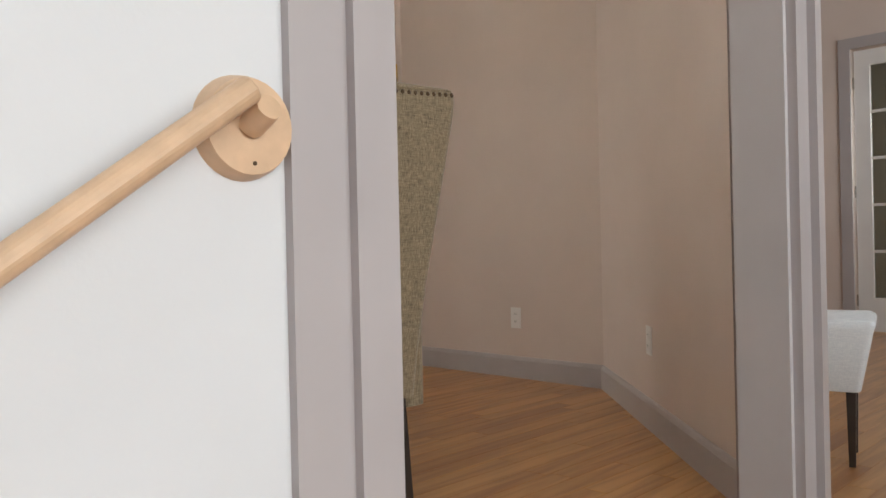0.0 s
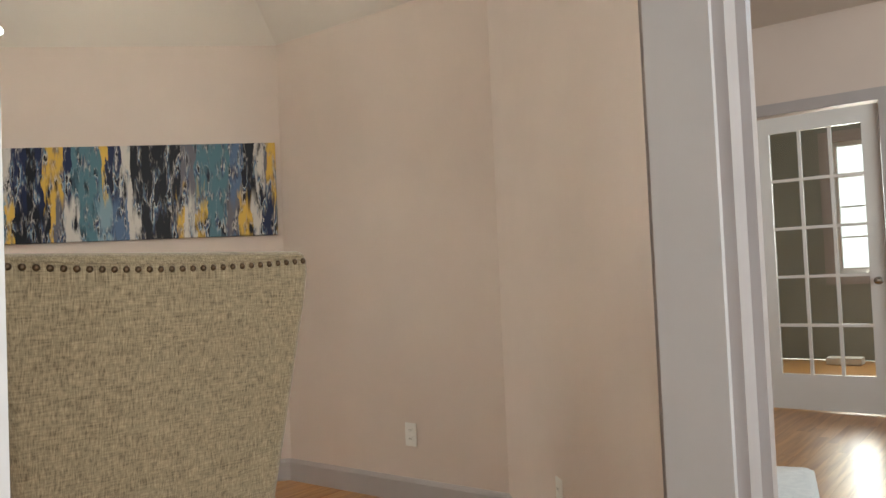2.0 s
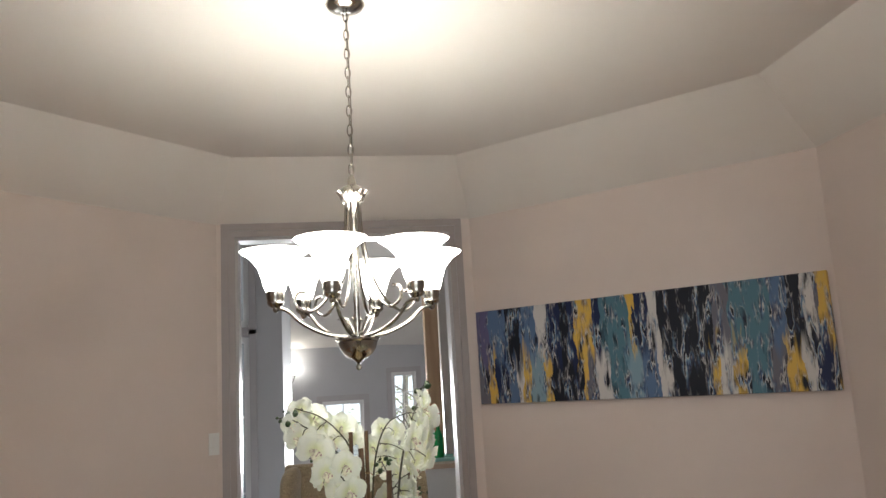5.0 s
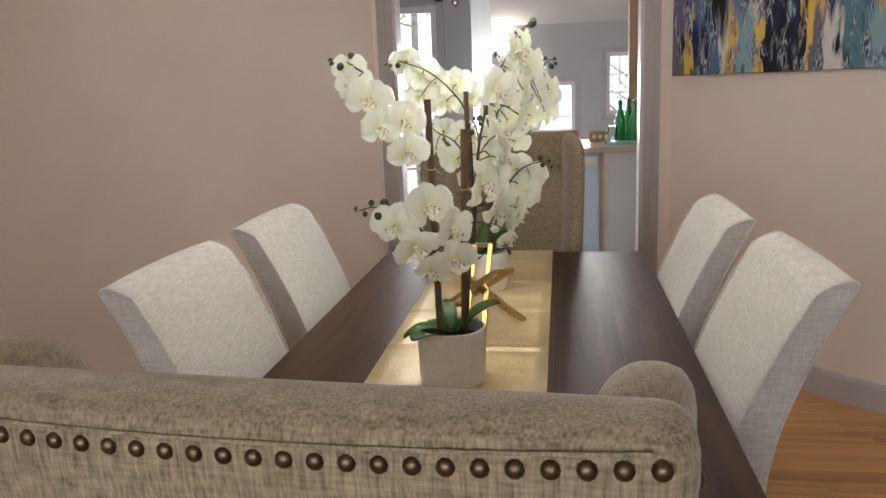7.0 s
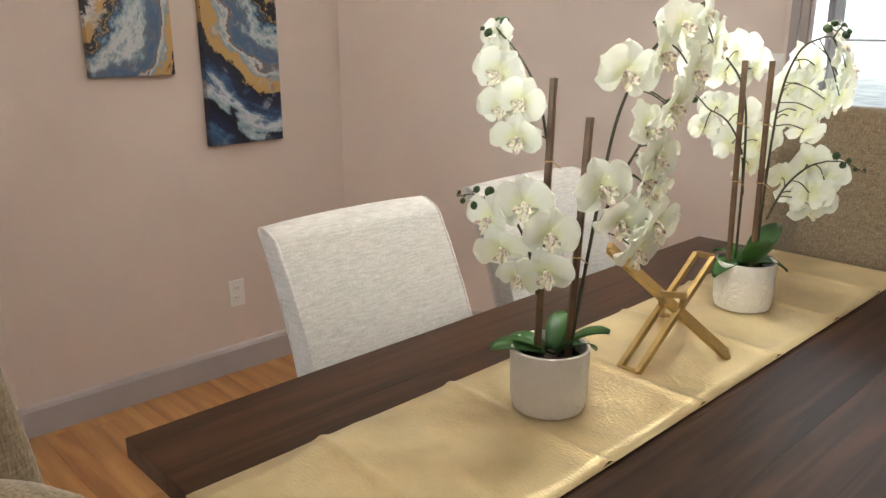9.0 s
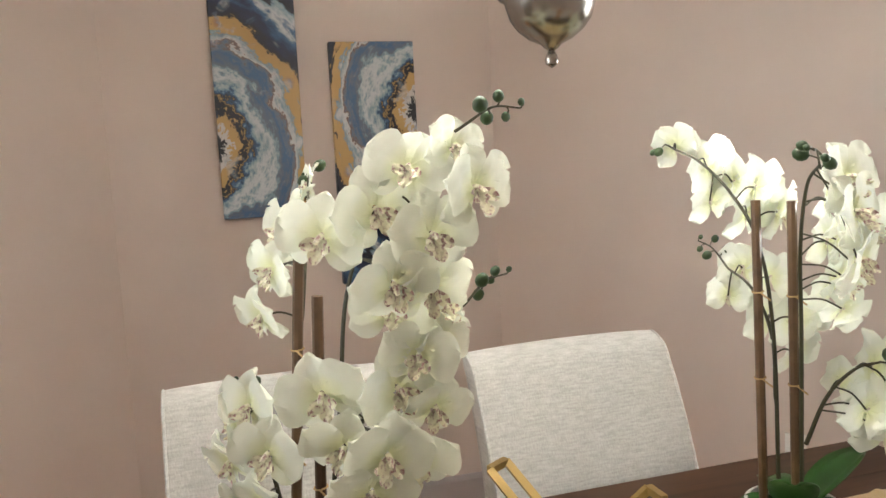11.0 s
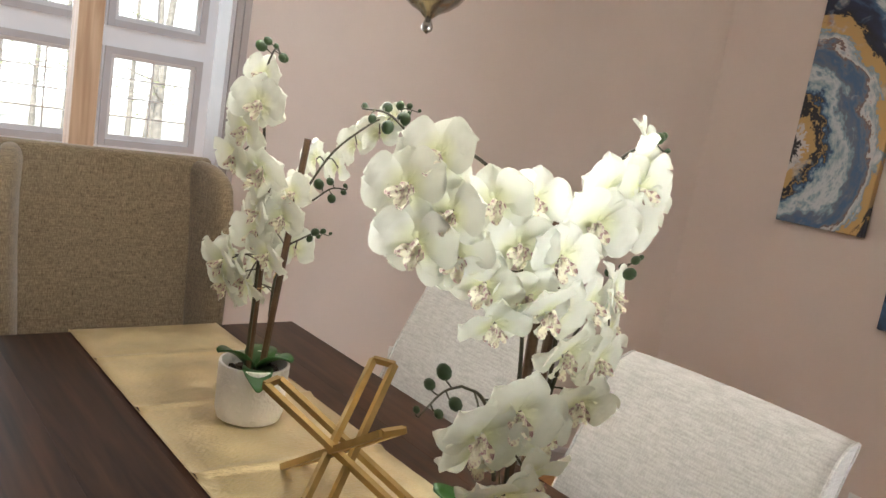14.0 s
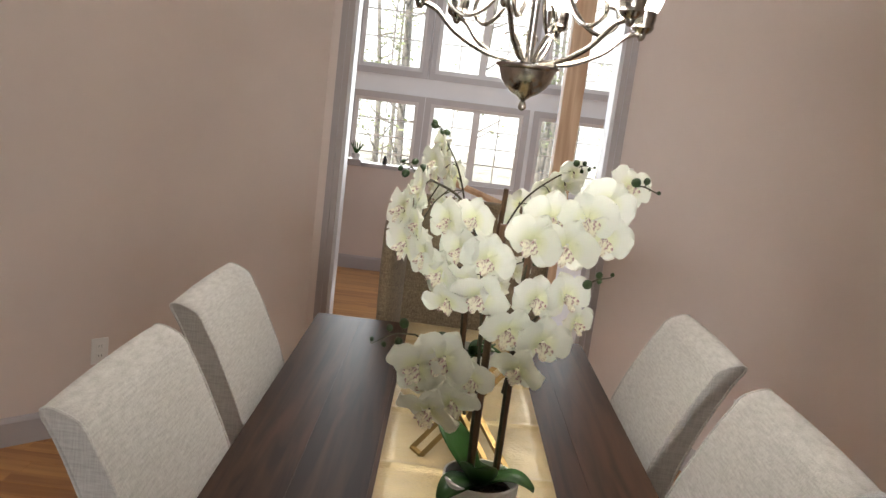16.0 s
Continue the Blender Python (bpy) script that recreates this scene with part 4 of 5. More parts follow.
def flower_meshes(k):
    """Petals and lip of one bloom, facing +z with its top towards +y."""
    rnd = random.Random(k)
    bm = B()
    for a in (90, 212, 328):
        petal_mesh(bm, 0.046, 0.044, radians(a + rnd.uniform(-6, 6)), 0.004, 0.012 + rnd.uniform(0, 0.008))
    bm2 = B()
    for a in (18, 162):
        petal_mesh(bm, 0.053, 0.070, radians(a + rnd.uniform(-6, 6)), 0.016, 0.012 + rnd.uniform(-0.004, 0.006), 0.004)
    for v in bm.verts:
        v.co.z -= 0.002 if (v.co.y < -0.01 or abs(v.co.x) < 0.012) else 0
    a = mesh("petals", bm, M_PETAL, smooth=True)
    lm = B()
    for a0, ln, wd in ((-90, 0.027, 0.018), (-30, 0.019, 0.015), (-150, 0.019, 0.015)):
        petal_mesh(lm, ln, wd, radians(a0), 0.020, 0.006, 0.001)
    tube(lm, [(0, 0.003, 0.0), (0, 0.002, 0.010), (0, -0.002, 0.016)], 0.004, 6, 0.003)
    return a, mesh("lip", lm, M_LIP, smooth=True)


FLOWERS = [flower_meshes(k) for k in range(5)]
bm = B()
lathe(bm, [(0.001, -0.0072), (0.0042, -0.0058), (0.0066, -0.002), (0.0068, 0.002), (0.0048, 0.0066), (0.001, 0.0088)], 12)
BUD = mesh("bud", bm, M_BUD, smooth=True)


def facing(p, d, spin):
    """A pose at p whose z axis looks along d, with y upwards."""
    d = Vector(d).normalized()
    x = Vector((0, 0, 1)).cross(d).normalized()
    y = d.cross(x)
    r = Matrix((x, y, d)).transposed().to_4x4()
    return Matrix.Translation(p) @ r @ Matrix.Rotation(radians(spin), 4, "Z")


def orchid(at, stakes, leaves, seed, label):
    rnd = random.Random(seed)
    t = thing("potted_orchid", label, "plant", (*at, 0.7665), group="potted orchids on the table")
    o3 = Vector((*at, 0.7665))
    bm = B()
    lathe(bm, [(0.058, 0.0), (0.066, 0.004), (0.0705, 0.02), (0.0725, 0.114), (0.072, 0.121), (0.067, 0.1215), (0.0655, 0.112), (0.064, 0.09)], 40)
    part("pot", bm, M_POT, t, "white ceramic pot with a pebbled surface", smooth=True)
    bm = B()
    lathe(bm, [(0.0635, 0.085), (0.063, 0.094), (0.03, 0.100), (0.004, 0.101)], 24)
    for k in range(40):
        a, r = rnd.uniform(0, 6.28), 0.052 * math.sqrt(rnd.random())
        c, q = Vector((r * math.cos(a), r * math.sin(a), 0.100)), rnd.uniform(0.004, 0.008)
        box(bm, c.x - q, c.x + q, c.y - q * 0.7, c.y + q * 0.7, c.z - 0.004, c.z + q * 0.8)
    part("bark_mulch", bm, M_SOIL, t)
    for (sx, sy, top, lx, ly) in stakes:
        bm = B()
        tube(bm, [(sx, sy, 0.09), (sx + lx, sy + ly, top)], 0.0072, 8)
        part("stake", bm, M_STAKE, t, "brown bamboo stake", smooth=True)
        for f in (0.45, 0.72):
            bm = B()
            p = Vector((sx, sy, 0.09)).lerp(Vector((sx + lx, sy + ly, top)), f)
            tube(bm, [p + 0.0085 * Vector((math.cos(a), math.sin(a), 0.1 * math.sin(a))) for a in np.linspace(0, 6.0, 10)] + [p + Vector((0.02, 0.008, -0.012))], 0.0014, 5)
            part("raffia_tie", bm, M_RAFFIA, t)
    for ang, ln, wd, rise, droop in leaves:
        bm = B()
        rows, cols, grid = 10, 4, []
        ca, sa = math.cos(radians(ang)), math.sin(radians(ang))
        for i in range(rows + 1):
            f = i / rows
            r, z = 0.012 + ln * f * (1 - 0.15 * droop * f), 0.104 + rise * f - droop * rise * 1.5 * f * f
            half = wd * 0.5 * (math.sin(math.pi * (0.12 + 0.84 * f)) ** 0.7)
            row = []
            for j in range(cols + 1):
                g = -1 + 2 * j / cols
                row.append(bm.verts.new((ca * r - sa * half * g, sa * r + ca * half * g, z + 0.012 * g * g * (1 - f * 0.5))))
            grid.append(row)
        for a, b in zip(grid, grid[1:]):
            for j in range(cols):
                bm.faces.new((a[j], a[j + 1], b[j + 1], b[j]))
        lf = part("leaf", bm, M_LEAF, t, "dark green strap leaf", smooth=True)
        md = lf.modifiers.new("thickness", "SOLIDIFY")
        md.thickness = 0.0016
    return t


def spray(t, pts, blooms, look_to, size, tip_to, seed):
    """A flowering branch of orchid t: its stem, its blooms, and a twig of buds reaching on to tip_to."""
    rnd = random.Random(seed)
    o3 = t.matrix_basis.translation
    line = bezier([Vector(p) - o3 for p in pts], 10)
    bm = B()
    tube(bm, line, 0.0034, 6, 0.0018)
    stem = part("stem", bm, M_STEM, t, smooth=True)
    heads = [Vector(p) - o3 for p in blooms]
    mid = sum(heads, Vector()) / len(heads)
    d = Vector(look_to).normalized()
    for k, q in enumerate(heads):
        out = (q - mid) * 5.0
        dd = (d + out - d * out.dot(d) * 0.5 + Vector((rnd.uniform(-0.3, 0.3), rnd.uniform(-0.3, 0.3), rnd.uniform(-0.3, 0.12)))).normalized()
        s = size * rnd.uniform(0.88, 1.06) * (0.8 if k == len(heads) - 1 else 1.0)
        pm, lmesh = FLOWERS[(k + seed) % 5]
        fl = new("flower", pm)
        fl.parent = t
        fl.matrix_basis = facing(q, dd, rnd.uniform(-30, 30)) @ Matrix.Diagonal((s, s, s, 1))
        lp = new("lip", lmesh)
        lp.parent = fl
        p = min(line, key=lambda v: (v - q).length)
        bm = B()
        tube(bm, bezier([p, p.lerp(q, 0.5) + Vector((0, 0, 0.008)), q - dd * 0.004], 4), 0.0014, 5)
        part("stalk", bm, M_STEM, stem)
    # the zigzag twig of round buds
    tip, end = line[-1], Vector(tip_to) - o3
    side = (end - tip).cross(Vector((0, 0, 1))).normalized()
    twig = bezier([tip, tip.lerp(end, 0.5) + Vector((0, 0, 0.010)), end], 6)
    bm = B()
    tube(bm, twig, 0.0018, 6, 0.0011)
    part("bud_twig", bm, M_STEM, stem, smooth=True)
    n = 5
    for k in range(n):
        p = twig[int((0.25 + 0.75 * k / (n - 1)) * (len(twig) - 1))]
        sgn = -1 if k % 2 else 1
        q = p + (side * sgn * rnd.uniform(0.3, 1.0) + Vector((0, 0, sgn * rnd.uniform(0.2, 0.9)))).normalized() * (0.020 - 0.002 * k if k < n - 1 else 0.008)
        bm = B()
        tube(bm, [p, p.lerp(q, 0.5) + (end - tip).normalized() * 0.003, q], 0.0011, 5)
        part("stalk", bm, M_STEM, stem)
        bd = new("bud", BUD)
        bd.parent = stem
        s = 1.3 - 0.18 * k
        bd.matrix_basis = facing(q, q - p, 0) @ Matrix.Diagonal((s, s, s, 1))


south = orchid((-0.05, -0.335), [(0.025, 0.02, 0.53, 0.01, 0.02), (-0.022, -0.01, 0.592, -0.015, 0.04)],
               [(232, 0.105, 0.066, 0.05, 0.5), (195, 0.10, 0.05, 0.06, 0.7), (20, 0.10, 0.045, 0.12, 0.35), (110, 0.09, 0.045, 0.11, 0.4), (70, 0.10, 0.06, 0.06, 0.8)], 3,
               "white artificial orchid in a white pebbled ceramic pot")
spray(south, [(-0.07, -0.345, 0.88), (-0.083, -0.318, 1.20), (-0.10, -0.305, 1.26), (-0.14, -0.29, 1.34), (-0.20, -0.275, 1.40), (-0.245, -0.268, 1.43)],
      [(-0.122, -0.357, 1.257), (-0.130, -0.34, 1.318), (-0.180, -0.335, 1.305), (-0.205, -0.315, 1.36), (-0.240, -0.285, 1.39), (-0.255, -0.265, 1.425)],
      (0.3, -1.0, 0.0), 0.92, (-0.305, -0.25, 1.445), 1)
spray(south, [(-0.075, -0.345, 0.98), (-0.085, -0.36, 1.06), (-0.11, -0.375, 1.12), (-0.15, -0.385, 1.14)],
      [(-0.104, -0.411, 1.072), (-0.080, -0.383, 1.149), (-0.034, -0.374, 1.036), (-0.035, -0.367, 1.10), (-0.145, -0.40, 1.115), (-0.075, -0.40, 1.025)],
      (0.35, -0.9, -0.1), 1.0, (-0.225, -0.40, 1.145), 2)
spray(south, [(-0.02, -0.315, 0.88), (0.0, -0.28, 1.15), (0.02, -0.265, 1.30), (0.05, -0.23, 1.40), (0.085, -0.17, 1.465), (0.10, -0.135, 1.49)],
      [(0.111, -0.130, 1.418), (0.09, -0.20, 1.444), (0.105, -0.18, 1.37), (0.097, -0.225, 1.318), (0.052, -0.295, 1.372), (0.075, -0.235, 1.40), (0.07, -0.175, 1.305), (0.10, -0.15, 1.465)],
      (1.0, 0.1, -0.1), 1.0, (0.115, -0.075, 1.505), 3)
spray(south, [(0.0, -0.28, 1.10), (0.0, -0.22, 1.18), (0.0, -0.16, 1.24), (-0.005, -0.11, 1.27)],
      [(0.057, -0.192, 1.225), (0.091, -0.243, 1.123), (0.04, -0.17, 1.154), (0.071, -0.26, 1.075), (0.021, -0.301, 1.182), (0.05, -0.22, 1.28), (0.06, -0.205, 1.10), (0.045, -0.215, 1.185), (0.05, -0.285, 1.125), (0.03, -0.155, 1.225), (0.02, -0.147, 1.27)],
      (1.0, 0.0, -0.15), 1.0, (-0.025, -0.045, 1.30), 4)
north = orchid((-0.055, 0.435), [(0.02, -0.01, 0.60, 0.0, -0.01), (-0.03, -0.03, 0.60, -0.005, -0.01)],
               [(40, 0.10, 0.066, 0.06, 0.8), (-40, 0.11, 0.072, 0.15, 0.25), (80, 0.11, 0.070, 0.14, 0.25), (165, 0.10, 0.055, 0.09, 0.6), (-110, 0.10, 0.06, 0.06, 0.85)], 8,
               "white artificial orchid with arching sprays in a white ceramic pot")
spray(north, [(-0.03, 0.43, 0.88), (-0.02, 0.42, 1.15), (0.0, 0.40, 1.30), (0.04, 0.375, 1.39), (0.10, 0.34, 1.42), (0.13, 0.315, 1.42)],
      [(0.152, 0.350, 1.362), (0.124, 0.364, 1.403), (0.121, 0.40, 1.342), (0.065, 0.41, 1.36), (0.036, 0.435, 1.313), (0.07, 0.42, 1.262), (0.14, 0.37, 1.30), (0.10, 0.40, 1.29), (0.02, 0.45, 1.255), (0.05, 0.43, 1.215), (-0.012, 0.46, 1.305), (-0.005, 0.465, 1.24), (0.02, 0.43, 1.37)],
      (0.65, 0.75, -0.1), 0.96, (0.172, 0.268, 1.442), 5)
spray(north, [(-0.08, 0.43, 0.88), (-0.08, 0.42, 1.15), (-0.09, 0.40, 1.30), (-0.14, 0.385, 1.38), (-0.20, 0.37, 1.43), (-0.25, 0.36, 1.45)],
      [(-0.215, 0.40, 1.42), (-0.183, 0.427, 1.392), (-0.12, 0.42, 1.385), (-0.15, 0.43, 1.34), (-0.09, 0.44, 1.345), (-0.22, 0.41, 1.36), (-0.259, 0.365, 1.455)],
      (-0.05, 1.0, -0.1), 1.08, (-0.315, 0.355, 1.45), 6)
spray(north, [(-0.075, 0.42, 1.05), (-0.09, 0.425, 1.15), (-0.13, 0.42, 1.22), (-0.18, 0.41, 1.25)],
      [(-0.165, 0.43, 1.25), (-0.11, 0.44, 1.24), (-0.066, 0.451, 1.178), (-0.13, 0.455, 1.165), (-0.09, 0.47, 1.115), (-0.19, 0.42, 1.20)],
      (-0.1, 1.0, -0.15), 1.0, (-0.245, 0.40, 1.29), 7)
spray(north, [(-0.01, 0.42, 1.0), (0.02, 0.43, 1.08), (0.06, 0.44, 1.13), (0.10, 0.445, 1.15)],
      [(0.09, 0.48, 1.10), (0.067, 0.459, 1.07), (0.045, 0.49, 1.125), (0.02, 0.50, 1.05), (0.06, 0.50, 1.03), (-0.01, 0.485, 1.09)],
      (0.3, 0.9, -0.2), 1.03, (0.175, 0.465, 1.13), 8)


# ---- chandelier ----
def chandelier():
    cx, cy = -0.068, 0.05
    t = thing("chandelier", "brushed nickel chandelier with six lit white bell shades", "chandelier", (cx, cy, 0.012))
    bm = B()
    lathe(bm, [(0.066, 2.788), (0.066, 2.778), (0.058, 2.766), (0.03, 2.757), (0.008, 2.752)], 32)
    part("canopy", bm, M_METAL, t, smooth=True)
    bm = B()
    n = 17
    for k in range(n):
        z = 2.185 + (2.752 - 2.185) * (k + 0.5) / n
        pts = [(0.0085 * math.cos(a), 0, z + 0.021 * math.sin(a)) for a in np.linspace(0, 2 * math.pi, 13)]
        if k % 2:
            pts = [(0, x, zz) for x, _, zz in pts]
        tube(bm, pts, 0.0023, 6)
    tube(bm, [(0.004, 0.004, 2.19), (0.006, -0.003, 2.45), (0.003, 0.003, 2.75)], 0.0022, 6)
    part("chain", bm, M_METAL, t, "nickel chain and cord", smooth=True)
    bm = B()
    lathe(bm, [(0.006, 2.185), (0.012, 2.17), (0.016, 2.15), (0.035, 2.14), (0.046, 2.125), (0.040, 2.105), (0.024, 2.09), (0.018, 2.06), (0.009, 2.04), (0.009, 1.66)], 28)
    part("column", bm, M_METAL, t, smooth=True)
    for k in range(12):
        a = 2 * math.pi * k / 12
        bm = B()
        ca, sa = math.cos(a), math.sin(a)
        tube(bm, bezier([(0.028 * ca, 0.028 * sa, 2.095), (0.040 * ca, 0.040 * sa, 2.118), (0.052 * ca, 0.052 * sa, 2.128)], 4), 0.006, 6, 0.003)
        part("crown_leaf", bm, M_METAL, t, smooth=True)
    bm = B()
    lathe(bm, [(0.001, 1.557), (0.008, 1.562), (0.0095, 1.568), (0.007, 1.575), (0.005, 1.580), (0.010, 1.584), (0.015, 1.589), (0.030, 1.596), (0.045, 1.608), (0.055, 1.622), (0.060, 1.638), (0.062, 1.646), (0.070, 1.651), (0.071, 1.656), (0.055, 1.659), (0.012, 1.664)], 32)
    part("finial", bm, M_METAL, t, "nickel bowl with a small ball finial", smooth=True)
    for k in range(6):
        a = radians(12 + 60 * k)
        ca, sa = math.cos(a), math.sin(a)
        R = 0.252

        def P(r, z):
            return (r * ca, r * sa, z)

        bm = B()
        tube(bm, bezier([P(0.035, 1.662), P(0.10, 1.672), P(0.17, 1.705), P(0.215, 1.745), P(R, 1.758)], 8), 0.0058, 8)
        arm = part("arm", bm, M_METAL, t, smooth=True)
        bm = B()
        tube(bm, bezier([P(0.022, 2.09), P(0.030, 1.98), P(0.055, 1.86), P(0.10, 1.775), P(0.15, 1.742), P(0.190, 1.765), P(0.185, 1.80), P(0.160, 1.806)], 8), 0.0048, 8)
        part("scroll", bm, M_METAL, arm, smooth=True)
        bm = B()
        tube(bm, bezier([P(0.012, 1.665), P(0.03, 1.70), P(0.045, 1.722), P(0.062, 1.715)], 5), 0.004, 6, 0.002)
        part("leaf_scroll", bm, M_METAL, arm, smooth=True)
        bm = B()
        lathe(bm, [(0.004, 1.742), (0.009, 1.748), (0.010, 1.756), (0.020, 1.762), (0.026, 1.770), (0.024, 1.779), (0.027, 1.786), (0.027, 1.806), (0.022, 1.81)], 20, (R * ca, R * sa, 0))
        part("socket", bm, M_METAL, arm, smooth=True)
        bm = B()
        prof = [(0.028, 1.806), (0.034, 1.82), (0.042, 1.85), (0.053, 1.88), (0.075, 1.908), (0.102, 1.926), (0.106, 1.930)]
        seg = 28
        rings = []
        for r, z in prof + [(r - 0.003, z + 0.001) for r, z in prof[::-1]]:
            rings.append([bm.verts.new((R * ca + r * math.cos(2 * math.pi * q / seg), R * sa + r * math.sin(2 * math.pi * q / seg), z)) for q in range(seg)])
        for u, v in zip(rings, rings[1:]):
            for q in range(seg):
                bm.faces.new((u[q], u[(q + 1) % seg], v[(q + 1) % seg], v[q]))
        part("shade", bm, M_SHADE, arm, "lit white glass bell shade", smooth=True)
        lamp("bulb_light", "POINT", Matrix.Translation((cx + R * ca, cy + R * sa, 1.917)), 0.9, (1, 0.97, 0.91), r=0.03)


chandelier()


# ---- pictures on the walls ----
def ramp_node(nt, stops, interp="LINEAR"):
    r = nt.nodes.new("ShaderNodeValToRGB")
    r.color_ramp.interpolation = interp
    e = r.color_ramp.elements
    while len(e) < len(stops):
        e.new(0.5)
    for el, (p, c) in zip(e, stops):
        el.position, el.color = p, (*c, 1)
    return r


NAVY, INK, SLATE, TEAL, PALE, WHITE, GREY, GOLD, LILAC = (0.012, 0.02, 0.065), (0.008, 0.009, 0.016), (0.085, 0.14, 0.25), (0.075, 0.165, 0.215), (0.20, 0.30, 0.37), (0.56, 0.53, 0.51), (0.13, 0.125, 0.155), (0.62, 0.39, 0.08), (0.11, 0.10, 0.20)


def streaks():
    """Upright dragged paint: one row of colours above, another below, blended along ragged edges."""
    m = bpy.data.materials.new("streaked_painting")
    m.use_nodes = True
    nt = m.node_tree
    b = nt.nodes["Principled BSDF"]
    co, sep = nt.nodes.new("ShaderNodeTexCoord"), nt.nodes.new("ShaderNodeSeparateXYZ")
    nt.links.new(co.outputs["Object"], sep.inputs[0])

    def noise_of(scale, detail, amount, base=0.0):
        mp, n, ma = nt.nodes.new("ShaderNodeMapping"), nt.nodes.new("ShaderNodeTexNoise"), nt.nodes.new("ShaderNodeMath")
        mp.inputs["Scale"].default_value = scale
        n.inputs["Scale"].default_value, n.inputs["Detail"].default_value = 1.0, detail
        nt.links.new(co.outputs["Object"], mp.inputs["Vector"])
        nt.links.new(mp.outputs[0], n.inputs["Vector"])
        ma.operation, ma.inputs[1].default_value, ma.inputs[2].default_value = "MULTIPLY_ADD", amount, base - amount * 0.5
        nt.links.new(n.outputs["Fac"], ma.inputs[0])
        return ma.outputs[0]

    u = nt.nodes.new("ShaderNodeMath")
    u.operation, u.inputs[1].default_value = "MULTIPLY_ADD", 1 / 1.885
    nt.links.new(sep.outputs["X"], u.inputs[0])
    nt.links.new(noise_of((30, 30, 7), 5, 0.05, 0.5), u.inputs[2])
    top = [(0, LILAC), (0.04, SLATE), (0.10, INK), (0.15, SLATE), (0.205, WHITE), (0.24, NAVY), (0.285, INK), (0.31, NAVY), (0.33, GOLD), (0.384, GOLD), (0.39, NAVY), (0.41, TEAL), (0.485, TEAL), (0.495, GOLD), (0.51, NAVY), (0.55, WHITE), (0.58, INK), (0.68, INK), (0.72, GREY), (0.76, TEAL), (0.86, SLATE), (0.90, INK), (0.94, WHITE), (0.968, GREY), (0.975, GOLD)]
    low = [(0, GREY), (0.03, GOLD), (0.06, NAVY), (0.10, SLATE), (0.13, WHITE), (0.15, GOLD), (0.18, PALE), (0.225, GOLD), (0.25, INK), (0.33, INK), (0.345, GOLD), (0.36, GREY), (0.39, WHITE), (0.43, TEAL), (0.48, PALE), (0.52, SLATE), (0.57, WHITE), (0.60, INK), (0.67, INK), (0.705, GOLD), (0.73, WHITE), (0.765, GOLD), (0.79, TEAL), (0.85, GREY), (0.885, GOLD), (0.915, GOLD), (0.925, WHITE), (0.955, NAVY), (0.985, GOLD)]
    rt, rl = ramp_node(nt, top, "CONSTANT"), ramp_node(nt, low, "CONSTANT")
    nt.links.new(u.outputs[0], rt.inputs["Fac"])
    nt.links.new(u.outputs[0], rl.inputs["Fac"])
    h = nt.nodes.new("ShaderNodeMath")
    h.operation, h.inputs[1].default_value = "MULTIPLY_ADD", 9.0
    nt.links.new(sep.outputs["Z"], h.inputs[0])
    nt.links.new(noise_of((26, 26, 2.5), 4, 5.0, 0.8), h.inputs[2])
    h.use_clamp = True
    mx = nt.nodes.new("ShaderNodeMix")
    mx.data_type = "RGBA"
    nt.links.new(h.outputs[0], mx.inputs["Factor"])
    nt.links.new(rl.outputs[0], mx.inputs["A"])
    nt.links.new(rt.outputs[0], mx.inputs["B"])
    # thin dragged veils
    veil = ramp_node(nt, [(0.0, INK), (0.36, INK), (0.40, WHITE), (0.45, GREY), (0.49, NAVY), (0.53, SLATE), (0.57, PALE), (0.60, WHITE), (0.63, INK), (1.0, NAVY)])
    nt.links.new(noise_of((30, 30, 6), 3, 1.5, 0.5), veil.inputs["Fac"])
    fac = noise_of((24, 24, 7), 4, 7.0, 0.22)
    cl = nt.nodes.new("ShaderNodeMath")
    cl.operation, cl.use_clamp, cl.inputs[1].default_value = "MULTIPLY", True, 0.95
    nt.links.new(fac, cl.inputs[0])
    m2 = nt.nodes.new("ShaderNodeMix")
    m2.data_type = "RGBA"
    nt.links.new(cl.outputs[0], m2.inputs["Factor"])
    nt.links.new(mx.outputs["Result"], m2.inputs["A"])
    nt.links.new(veil.outputs[0], m2.inputs["B"])
    nt.links.new(m2.outputs["Result"], b.inputs["Base Color"])
    b.inputs["Specular IOR Level"].default_value = 0.25
    b.inputs["Roughness"].default_value = 0.5
    bp = nt.nodes.new("ShaderNodeBump")
    bp.inputs["Strength"].default_value, bp.inputs["Distance"].default_value = 0.4, 0.002
    nt.links.new(noise_of((120, 120, 30), 4, 1.0, 0.5), bp.inputs["Height"])
    nt.links.new(bp.outputs["Normal"], b.inputs["Normal"])
    return m


